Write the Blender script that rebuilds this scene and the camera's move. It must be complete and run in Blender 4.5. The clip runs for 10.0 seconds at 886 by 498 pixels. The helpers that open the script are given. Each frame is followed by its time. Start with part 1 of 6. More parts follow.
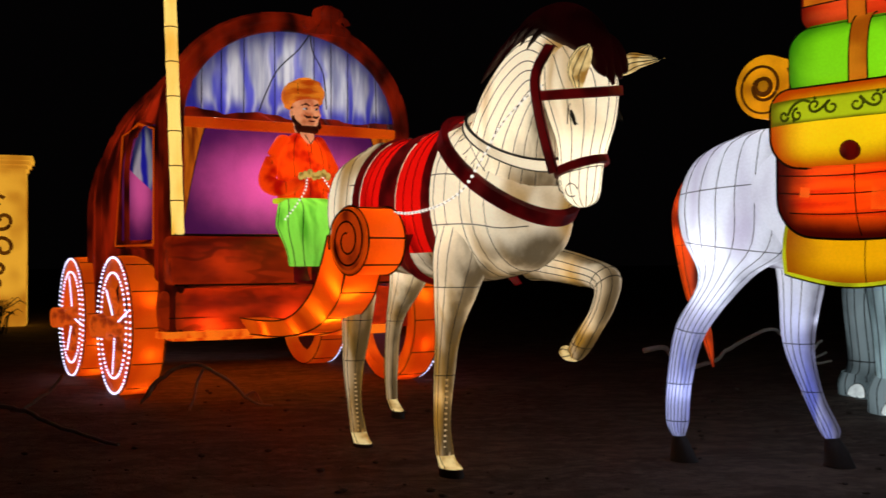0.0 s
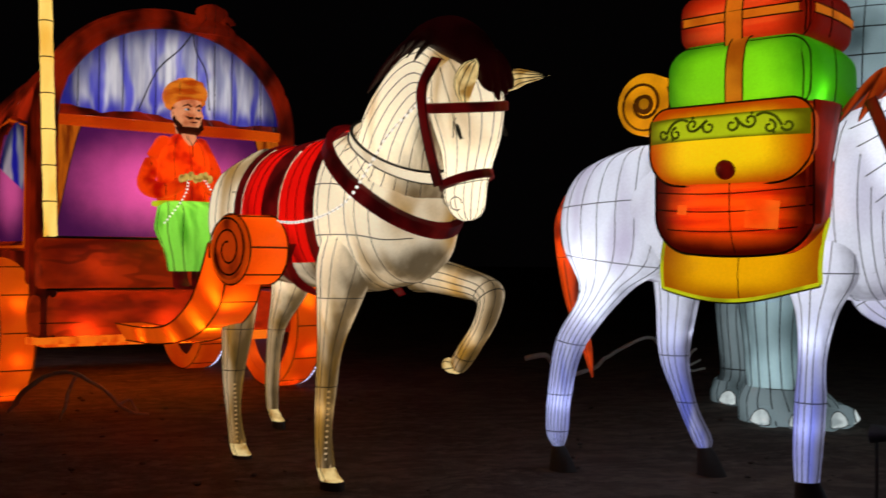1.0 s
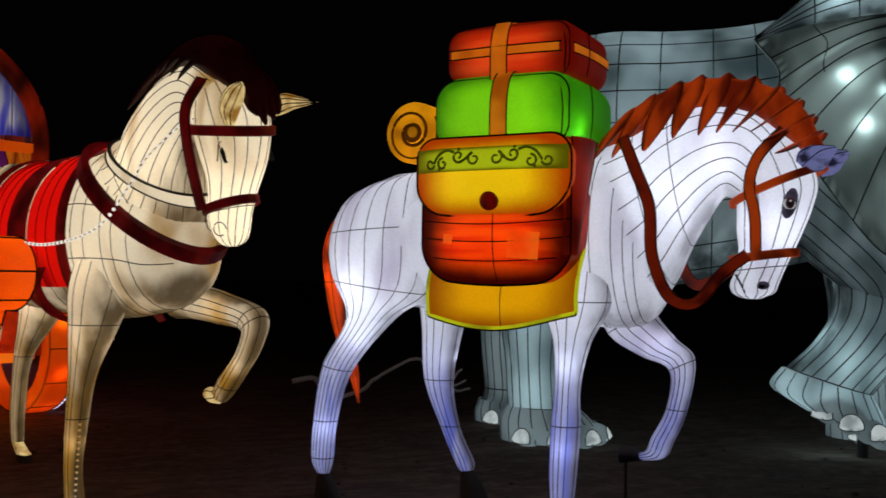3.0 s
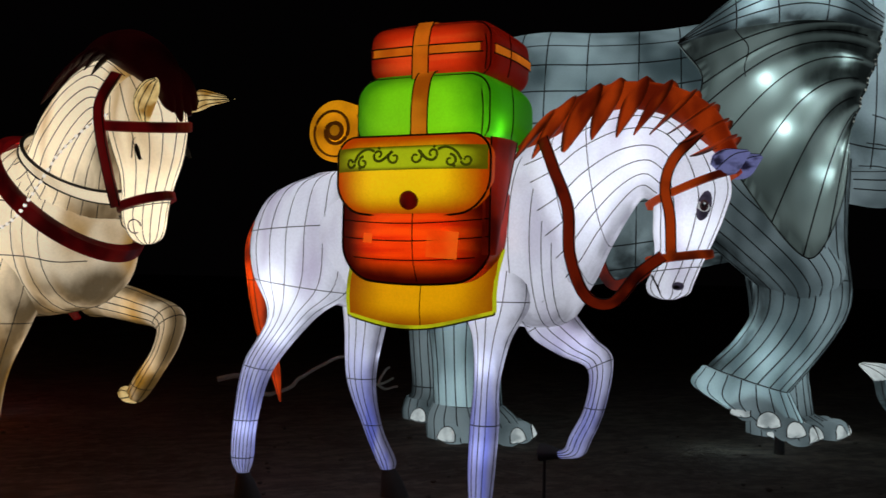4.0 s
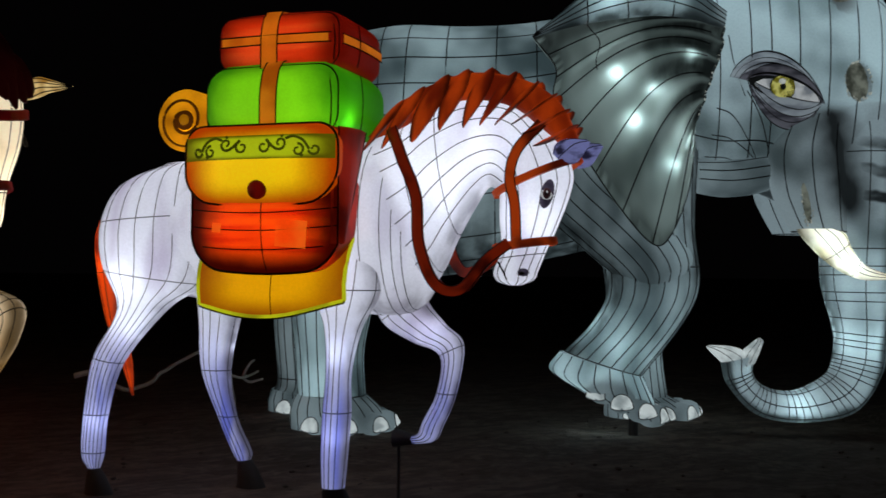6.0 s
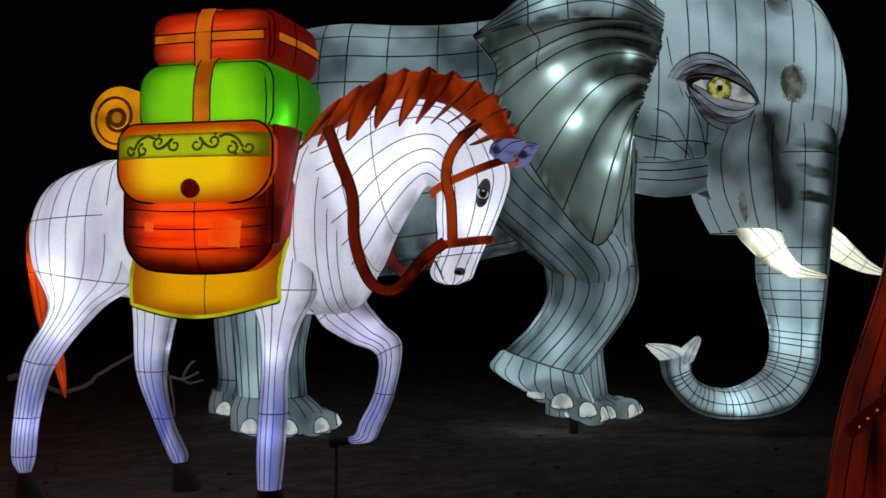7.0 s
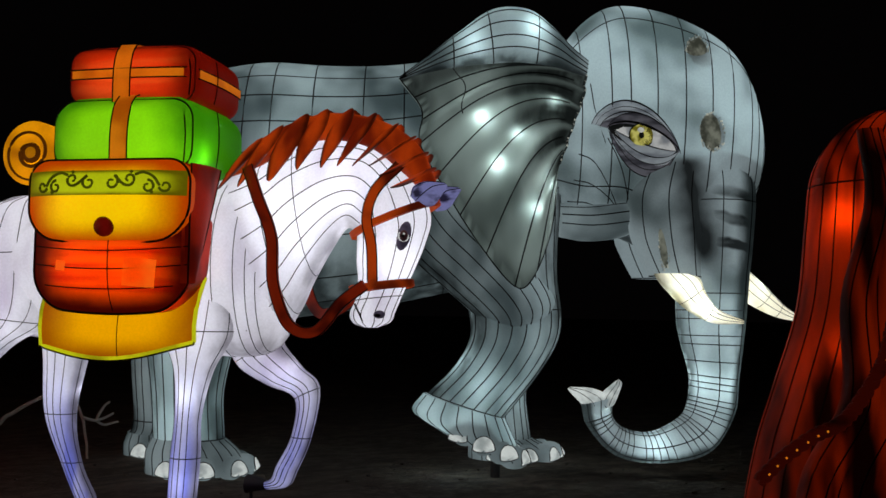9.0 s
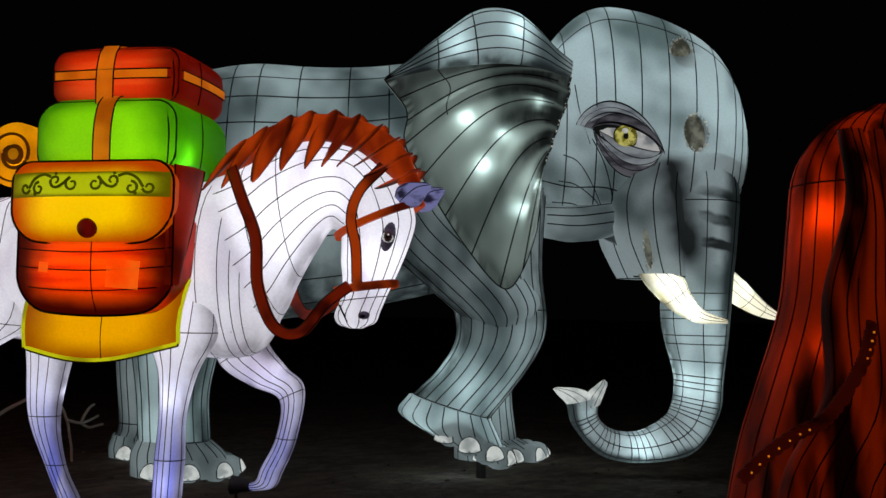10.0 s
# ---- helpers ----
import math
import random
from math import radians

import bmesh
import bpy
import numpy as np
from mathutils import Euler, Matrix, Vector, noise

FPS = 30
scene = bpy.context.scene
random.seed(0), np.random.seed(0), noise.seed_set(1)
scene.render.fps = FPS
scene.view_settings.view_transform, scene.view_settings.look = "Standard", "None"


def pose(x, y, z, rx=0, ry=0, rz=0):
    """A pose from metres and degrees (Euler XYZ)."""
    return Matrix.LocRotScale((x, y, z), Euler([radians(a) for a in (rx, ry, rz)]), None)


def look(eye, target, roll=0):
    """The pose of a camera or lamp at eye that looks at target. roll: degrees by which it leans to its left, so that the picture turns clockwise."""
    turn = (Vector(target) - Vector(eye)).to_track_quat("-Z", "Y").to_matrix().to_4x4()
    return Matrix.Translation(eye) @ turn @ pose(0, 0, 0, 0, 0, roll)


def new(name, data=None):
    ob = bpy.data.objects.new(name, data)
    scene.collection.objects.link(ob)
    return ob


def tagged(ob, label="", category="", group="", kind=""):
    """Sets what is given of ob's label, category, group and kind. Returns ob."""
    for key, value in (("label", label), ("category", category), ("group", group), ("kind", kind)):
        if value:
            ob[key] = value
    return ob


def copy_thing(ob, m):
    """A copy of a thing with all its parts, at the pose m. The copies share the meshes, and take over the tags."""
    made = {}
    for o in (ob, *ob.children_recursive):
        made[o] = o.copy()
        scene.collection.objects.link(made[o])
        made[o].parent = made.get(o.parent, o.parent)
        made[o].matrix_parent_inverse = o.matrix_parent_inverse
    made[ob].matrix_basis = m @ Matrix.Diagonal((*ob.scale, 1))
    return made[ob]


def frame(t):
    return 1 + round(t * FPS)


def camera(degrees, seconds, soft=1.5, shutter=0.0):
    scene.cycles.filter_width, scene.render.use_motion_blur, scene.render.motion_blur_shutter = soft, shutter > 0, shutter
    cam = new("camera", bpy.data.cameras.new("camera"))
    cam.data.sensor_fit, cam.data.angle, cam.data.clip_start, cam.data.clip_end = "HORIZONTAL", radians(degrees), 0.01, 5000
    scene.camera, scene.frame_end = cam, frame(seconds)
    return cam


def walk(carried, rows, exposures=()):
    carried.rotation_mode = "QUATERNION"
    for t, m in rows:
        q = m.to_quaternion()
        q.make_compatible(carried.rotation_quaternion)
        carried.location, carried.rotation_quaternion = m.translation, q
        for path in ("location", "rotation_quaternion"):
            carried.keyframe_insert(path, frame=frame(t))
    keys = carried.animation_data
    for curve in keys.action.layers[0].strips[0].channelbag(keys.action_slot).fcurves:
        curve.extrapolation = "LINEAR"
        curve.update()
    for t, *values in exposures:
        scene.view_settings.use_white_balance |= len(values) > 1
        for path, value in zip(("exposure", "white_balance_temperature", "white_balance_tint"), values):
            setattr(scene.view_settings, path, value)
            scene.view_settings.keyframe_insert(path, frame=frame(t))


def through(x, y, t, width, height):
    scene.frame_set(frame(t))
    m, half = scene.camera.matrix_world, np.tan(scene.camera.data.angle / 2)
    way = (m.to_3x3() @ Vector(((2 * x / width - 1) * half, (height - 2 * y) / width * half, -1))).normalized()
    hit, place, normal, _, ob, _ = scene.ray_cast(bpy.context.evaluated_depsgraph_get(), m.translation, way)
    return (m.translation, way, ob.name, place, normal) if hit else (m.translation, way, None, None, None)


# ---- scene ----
cam = camera(45.8, 10.0, soft=1.5, shutter=0.5)
PATH = [
    (0, (-0.009, -0.033, 1.415), (0.262, 1.948, 1.444), -0.3),
    (0.5, (-0.003, -0.03, 1.438), (0.364, 1.936, 1.465), 0.1),
    (1, (0.008, 0.004, 1.494), (0.493, 1.945, 1.522), 0.4),
    (1.5, (-0.013, 0.035, 1.531), (0.59, 1.941, 1.567), 0.7),
    (2, (-0.004, 0.053, 1.548), (0.719, 1.917, 1.595), 0.8),
    (2.5, (0.018, 0.051, 1.561), (0.833, 1.876, 1.618), 0.8),
    (4, (0.172, -0.015, 1.596), (1.161, 1.722, 1.651), 1.2),
    (4.5, (0.204, -0.082, 1.591), (1.229, 1.635, 1.645), 1.3),
    (5, (0.235, -0.105, 1.59), (1.307, 1.583, 1.637), 1.2),
    (5.5, (0.273, -0.141, 1.578), (1.395, 1.513, 1.624), 0.8),
    (6, (0.311, -0.194, 1.562), (1.487, 1.423, 1.609), 0.5),
    (7.5, (0.412, -0.235, 1.556), (1.699, 1.294, 1.617), 0.5),
    (8, (0.429, -0.236, 1.576), (1.752, 1.262, 1.662), 0.7),
    (8.5, (0.44, -0.252, 1.582), (1.778, 1.231, 1.693), 0.8),
    (9, (0.453, -0.252, 1.584), (1.803, 1.218, 1.708), 1.0),
    (9.5, (0.465, -0.265, 1.588), (1.825, 1.195, 1.714), 1.1),
    (10, (0.458, -0.271, 1.579), (1.826, 1.182, 1.706), 0.8),
]
walk(cam, [(t, look(eye, target, roll)) for t, eye, target, roll in PATH], ((0.0, 0.24, 6500, 10), (1.2, 0.18, 6500, 10), (2.4, -0.07, 6500, 10), (4.0, -0.06, 6450, 10), (5.6, -0.02, 6450, 10), (7.5, 0.05, 6500, 10), (8.5, 0.1, 6750, 12), (10.0, 0.17, 6950, 13)))

# ---- night sky ----
world = bpy.data.worlds.new("night")
scene.world = world
world.use_nodes = True
world.node_tree.nodes["Background"].inputs[0].default_value = (0.55, 0.45, 0.5, 1)
world.node_tree.nodes["Background"].inputs[1].default_value = 0.0012
scene.view_settings.exposure = 0.0


# ---- materials ----
def lin(r, g, b):
    """Linear colour of an eight-bit one."""
    return tuple(((c / 255 + 0.055) / 1.055) ** 2.4 if c > 10 else c / 255 / 12.92 for c in (r, g, b)) + (1,)


class Nodes:
    def __init__(self, name):
        self.mat = bpy.data.materials.new(name)
        self.mat.use_nodes = True
        self.tree = self.mat.node_tree
        self.tree.nodes.clear()
        self.out = self.add("ShaderNodeOutputMaterial")

    def add(self, kind, **values):
        n = self.tree.nodes.new(kind)
        for key, value in values.items():
            if key in n.inputs:
                n.inputs[key].default_value = value
        return n

    def link(self, a, b):
        self.tree.links.new(a, b)

    def coords(self, which="Object", scale=(1, 1, 1)):
        c, m = self.add("ShaderNodeTexCoord"), self.add("ShaderNodeMapping")
        m.inputs["Scale"].default_value = scale
        self.link(c.outputs[which], m.inputs["Vector"])
        return m.outputs["Vector"]

    def noise(self, vec, scale, detail=3.0, rough=0.5):
        n = self.add("ShaderNodeTexNoise", Scale=scale, Detail=detail, Roughness=rough)
        self.link(vec, n.inputs["Vector"])
        return n.outputs["Fac"]

    def span(self, fac, a, b, c=0.0, d=1.0, smooth=True):
        n = self.add("ShaderNodeMapRange")
        n.interpolation_type = "SMOOTHSTEP" if smooth else "LINEAR"
        for i, v in enumerate((a, b, c, d)):
            n.inputs[i + 1].default_value = v
        self.link(fac, n.inputs[0])
        return n.outputs[0]

    def mix(self, fac, a, b, blend="MIX"):
        n = self.add("ShaderNodeMix")
        n.data_type, n.blend_type = "RGBA", blend
        for sock, v in ((n.inputs["Factor"], fac), (n.inputs["A"], a), (n.inputs["B"], b)):
            if isinstance(v, (tuple, float, int)):
                sock.default_value = v
            else:
                self.link(v, sock)
        return n.outputs["Result"]

    def math(self, op, a, b=0.0):
        n = self.add("ShaderNodeMath")
        n.operation = op
        for sock, v in ((n.inputs[0], a), (n.inputs[1], b)):
            if isinstance(v, (float, int)):
                sock.default_value = v
            else:
                self.link(v, sock)
        return n.outputs[0]

    def glow(self, colour, strength, through=0.5):
        """Silk lit from inside: it gives off the light of its lamps, and passes the light of single bulbs."""
        e, t, d = self.add("ShaderNodeEmission"), self.add("ShaderNodeBsdfTranslucent"), self.add("ShaderNodeBsdfPrincipled", Roughness=0.45)
        self.link(colour, e.inputs["Color"])
        cloth = self.mix(1.0, colour, (0.5, 0.5, 0.5, 1), "MULTIPLY")
        self.link(cloth, t.inputs["Color"])
        self.link(cloth, d.inputs["Base Color"])
        e.inputs["Strength"].default_value = strength * 0.45
        m, a = self.add("ShaderNodeMixShader"), self.add("ShaderNodeAddShader")
        m.inputs[0].default_value = through
        self.link(d.outputs[0], m.inputs[1])
        self.link(t.outputs[0], m.inputs[2])
        self.link(m.outputs[0], a.inputs[0])
        self.link(e.outputs[0], a.inputs[1])
        self.link(a.outputs[0], self.out.inputs["Surface"])
        return self.mat


def spray_shaded(n, col, dark):
    """Sprayed dark contours and form shading put into a limb's colour, as its mesh says, with a ragged edge."""
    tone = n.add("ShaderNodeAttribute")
    tone.attribute_name = "spray_shade"
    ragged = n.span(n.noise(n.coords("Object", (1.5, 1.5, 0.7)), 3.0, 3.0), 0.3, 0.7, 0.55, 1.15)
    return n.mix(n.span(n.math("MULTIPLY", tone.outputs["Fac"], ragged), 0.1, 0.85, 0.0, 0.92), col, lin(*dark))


def silk(name, light, shade, strength=1.0, scale=1.4, stretch=(1, 1, 1), edge=(0.42, 0.68), low=None, through=0.6, weave=0.04):
    """Painted lantern silk: two sprayed tones, a cloth grain, and another tint on the lower part (colour, z from, z
    to).
    """
    n = Nodes(name)
    vec = n.coords("Object", stretch)
    fac = n.span(n.noise(vec, scale, 2.0), *edge)
    col = n.mix(fac, lin(*light), lin(*shade))
    if low:
        sep = n.add("ShaderNodeSeparateXYZ")
        n.link(n.coords("Object"), sep.inputs[0])
        f2 = n.span(sep.outputs["Z"], low[1], low[2], 1.0, 0.0)
        streak = n.span(n.noise(n.coords("Object", (9, 9, 0.8)), 1.2, 2.0), 0.35, 0.7, 0.6, 1.0)
        col = n.mix(n.math("MULTIPLY", f2, streak), col, lin(*low[0]))
    col = spray_shaded(n, col, tuple(c * 0.42 for c in shade))
    grain = n.span(n.noise(n.coords("Object"), 70, 3.0), 0.3, 0.7, 1 - weave, 1 + weave)
    col = n.mix(1.0, col, grain, "MULTIPLY")
    return n.glow(col, strength, through)


def rimmed(name, middle, rim, strength=1.0, start=0.25, end=0.5, streaks=None, axes=(True, False, True), power=4.0):
    """Silk with a darker rim round the edges of its panel, sprayed on the luggage."""
    n = Nodes(name)
    sep = n.add("ShaderNodeSeparateXYZ")
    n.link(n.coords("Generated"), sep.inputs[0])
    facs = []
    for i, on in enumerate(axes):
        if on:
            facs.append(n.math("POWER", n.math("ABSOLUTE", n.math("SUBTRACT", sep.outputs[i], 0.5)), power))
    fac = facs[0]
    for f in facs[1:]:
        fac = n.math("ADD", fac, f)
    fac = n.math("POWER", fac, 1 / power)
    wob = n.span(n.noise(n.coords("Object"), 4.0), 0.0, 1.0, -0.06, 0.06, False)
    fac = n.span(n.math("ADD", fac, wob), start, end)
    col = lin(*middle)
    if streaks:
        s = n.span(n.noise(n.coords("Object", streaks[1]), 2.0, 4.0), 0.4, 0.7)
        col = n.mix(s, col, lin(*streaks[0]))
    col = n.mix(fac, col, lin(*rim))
    grain = n.span(n.noise(n.coords("Object"), 70, 3.0), 0.3, 0.7, 0.96, 1.04)
    col = n.mix(1.0, col, grain, "MULTIPLY")
    return n.glow(col, strength, 0.6)


def solid(name, colour, rough=0.7, metal=0.0, vary=0.3, scale=20.0, bump=0.2):
    n = Nodes(name)
    b = n.add("ShaderNodeBsdfPrincipled", Roughness=rough, Metallic=metal)
    fac = n.noise(n.coords("Object"), scale, 5.0)
    dark = tuple(c * (1 - vary) for c in colour) + (1,)
    n.link(n.mix(fac, colour + (1,), dark), b.inputs["Base Color"])
    bm = n.add("ShaderNodeBump", Strength=bump, Distance=0.01)
    n.link(fac, bm.inputs["Height"])
    n.link(bm.outputs[0], b.inputs["Normal"])
    n.link(b.outputs[0], n.out.inputs["Surface"])
    return n.mat


def lit(name, colour, strength):
    n = Nodes(name)
    e = n.add("ShaderNodeEmission", Strength=strength)
    e.inputs["Color"].default_value = lin(*colour)
    n.link(e.outputs[0], n.out.inputs["Surface"])
    return n.mat


def soil():
    n = Nodes("trodden_soil")
    vec = n.coords("Object")
    b = n.add("ShaderNodeBsdfPrincipled", Roughness=0.95)
    big, small, mid = n.noise(vec, 0.7, 5.0, 0.6), n.noise(vec, 9.0, 8.0, 0.7), n.noise(n.coords("Object", (1, 1.7, 1)), 2.6, 6.0, 0.65)
    col = n.mix(n.span(big, 0.35, 0.65), (0.04, 0.026, 0.019, 1), (0.15, 0.105, 0.08, 1))
    col = n.mix(n.span(small, 0.35, 0.7), col, (0.18, 0.135, 0.108, 1))
    col = n.mix(n.span(mid, 0.4, 0.62, 0.0, 0.75), col, (0.05, 0.033, 0.024, 1))
    n.link(col, b.inputs["Base Color"])
    bm = n.add("ShaderNodeBump", Strength=0.9, Distance=0.06)
    n.link(n.math("ADD", mid, small), bm.inputs["Height"])
    n.link(bm.outputs[0], b.inputs["Normal"])
    n.link(b.outputs[0], n.out.inputs["Surface"])
    return n.mat


SEAM = solid("black_wire", (0.006, 0.006, 0.007), 0.8, 0.0, 0.1)
DARK = solid("dark_hoof", (0.035, 0.03, 0.028), 0.7)
CREAM = silk("cream_silk", (255, 241, 212), (180, 140, 76), 1.2, 2.0, (1.7, 1, 0.6), (0.46, 0.74), ((172, 124, 38), 0.85, 1.8))
WHITE = silk("cool_white_silk", (236, 239, 251), (196, 190, 212), 1.13, 1.9, (1.7, 1, 0.6), (0.46, 0.74), ((116, 126, 216), 0.5, 1.45))
GREY = silk("grey_silk", (154, 174, 180), (62, 76, 80), 0.84, 1.3, (1.2, 1, 0.7), (0.34, 0.72))
GREY_EAR = silk("dark_grey_silk", (108, 124, 124), (58, 68, 68), 0.75, 1.1, (1.4, 1, 0.8), (0.4, 0.66), None, 0.75)


def elephant_face():
    """Grey silk with painted folds across the trunk and a dark tear stain."""
    n = Nodes("painted_grey_silk")
    sep = n.add("ShaderNodeSeparateXYZ")
    n.link(n.coords("Object"), sep.inputs[0])
    x, y, z = sep.outputs
    col = n.mix(n.span(n.noise(n.coords("Object"), 1.2, 2.0), 0.42, 0.7), lin(154, 173, 180), lin(74, 88, 91))
    warp = n.span(n.noise(n.coords("Object"), 2.2, 3.0), 0.0, 1.0, -1.9, 1.9, False)
    wave = n.math("SINE", n.math("ADD", n.math("ADD", n.math("MULTIPLY", z, 24.0), n.math("MULTIPLY", x, 4.0)), warp))
    folds = n.span(wave, -0.35, 0.75)
    region = n.math("MULTIPLY", n.span(z, 2.0, 2.3), n.span(z, 2.75, 3.02, 1.0, 0.0))
    region = n.math("MULTIPLY", region, n.span(x, 4.95, 5.35, 0.35, 1.0))
    region = n.math("MULTIPLY", region, n.span(x, 4.82, 4.98))
    wear = n.span(n.noise(n.coords("Object", (1, 1, 2)), 3.0, 4.0), 0.3, 0.6, 0.6, 1.0)
    dark = n.math("MULTIPLY", n.math("MULTIPLY", region, folds), wear)
    ridge = n.math("MULTIPLY", n.math("MULTIPLY", n.span(x, 5.3, 5.5), n.span(z, 1.2, 2.2)), n.math("MULTIPLY", n.span(z, 2.6, 2.9, 0.7, 0.0), wear))
    line = n.math("ABSOLUTE", n.math("SUBTRACT", n.math("ADD", x, n.math("MULTIPLY", z, 0.24)), 5.56))
    tear = n.math("MULTIPLY", n.span(n.math("ADD", line, n.span(n.noise(n.coords("Object"), 3.0, 2.0), 0.2, 0.8, -0.06, 0.06, False)), -0.03, 0.34, 1.0, 0.0), n.math("MULTIPLY", n.span(z, 1.95, 2.3), n.span(z, 3.1, 3.28, 1.0, 0.0)))
    dark = n.math("MAXIMUM", n.math("MAXIMUM", dark, ridge), tear)
    col = spray_shaded(n, n.mix(n.math("MINIMUM", n.math("MULTIPLY", dark, 1.12), 0.95), col, lin(12, 15, 16)), (34, 42, 44))
    grain = n.span(n.noise(n.coords("Object"), 60, 3.0), 0.3, 0.7, 0.95, 1.05)
    return n.glow(n.mix(1.0, col, grain, "MULTIPLY"), 0.95, 0.6)


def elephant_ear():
    """Dark grey silk; streaked shade round the ear's root and folds put into its colour."""
    n = Nodes("shaded_ear_silk")
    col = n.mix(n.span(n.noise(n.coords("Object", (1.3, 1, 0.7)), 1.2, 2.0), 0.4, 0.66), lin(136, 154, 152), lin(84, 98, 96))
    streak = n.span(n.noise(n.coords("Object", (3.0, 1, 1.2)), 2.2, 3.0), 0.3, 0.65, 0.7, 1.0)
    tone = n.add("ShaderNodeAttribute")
    tone.attribute_name = "spray_shade"
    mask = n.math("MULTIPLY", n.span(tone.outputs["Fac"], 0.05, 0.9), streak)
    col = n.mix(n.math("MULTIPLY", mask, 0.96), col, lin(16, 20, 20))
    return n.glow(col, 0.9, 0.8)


FACE = elephant_face()
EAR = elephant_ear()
BUMP = silk("scar_bump", (196, 200, 190), (130, 136, 128), 0.9, 9)
SCAR = silk("rough_scar", (138, 144, 132), (70, 74, 66), 0.95, 9, (1, 1, 1), (0.35, 0.65))
NAIL = silk("toenail_silk", (216, 226, 226), (158, 170, 172), 1.25, 6)
TUSK = silk("ivory_silk", (244, 244, 226), (206, 196, 156), 1.35, 2.5)
BLACKPAINT = silk("black_paint", (30, 34, 34), (58, 66, 66), 0.5, 3.0)
MANE = silk("chestnut_silk", (200, 72, 18), (118, 32, 10), 0.95, 3.0, (1.6, 1, 0.7), (0.36, 0.66))
MANE_DARK = silk("dark_maroon_silk", (46, 6, 8), (16, 2, 3), 0.5, 2.0)
TAIL = silk("orange_tail_silk", (246, 84, 18), (96, 14, 4), 1.0, 2.6, (1, 1, 1.6))
MAROON = silk("maroon_strap", (112, 14, 16), (60, 6, 8), 0.75, 4.0)
RED = silk("red_blanket", (240, 18, 12), (140, 6, 6), 1.15, 2.2, (2, 1, 0.6))
TAN = silk("tan_strap", (186, 72, 20), (84, 24, 8), 0.9, 3.0)
REIN = silk("dark_rein", (134, 38, 14), (52, 9, 6), 0.72, 4.0)
EAR_BLUE = silk("ear_blue", (150, 156, 216), (46, 44, 70), 0.75, 9.0, (1, 1, 2))
GOLD_EAR = silk("ear_gold", (240, 214, 150), (160, 116, 46), 1.3, 8.0)
BEAD = lit("white_bead", (250, 240, 225), 0.9)
LED = lit("white_led", (222, 216, 255), 1.7)
EYE_WHITE = silk("eye_white", (214, 220, 222), (138, 146, 154), 1.0, 7)
LASH = silk("eye_shadow", (96, 88, 110), (60, 56, 72), 0.6, 9)
EYE_BROWN = silk("eye_brown", (96, 62, 62), (50, 30, 34), 0.8, 9)
LID = silk("pale_eyelid", (158, 170, 178), (104, 112, 122), 0.9, 3.0, (1, 1, 3), (0.4, 0.66))
LID_DARK = silk("dusky_eyelid", (112, 114, 124), (58, 60, 68), 0.75, 4.0, (1, 1, 3), (0.38, 0.64))
EYE_YELLOW = silk("eye_yellow", (216, 214, 120), (120, 116, 30), 1.1, 12, (1, 1, 1), (0.4, 0.6))


# ---- mesh helpers ----
def curve_rows(rows, k):
    """Rows of numbers, joined by a smooth curve with k steps a span."""
    a = np.array(rows, float)
    p = np.vstack([2 * a[0] - a[1], a, 2 * a[-1] - a[-2]])
    out = []
    for i in range(1, len(p) - 2):
        for s in range(k):
            t = s / k
            out.append(0.5 * (2 * p[i] + (p[i + 1] - p[i - 1]) * t + (2 * p[i - 1] - 5 * p[i] + 4 * p[i + 1] - p[i + 2]) * t ** 2
                              + (3 * p[i] - p[i - 1] - 3 * p[i + 1] + p[i + 2]) * t ** 3))
    out.append(a[-1])
    return np.array(out)


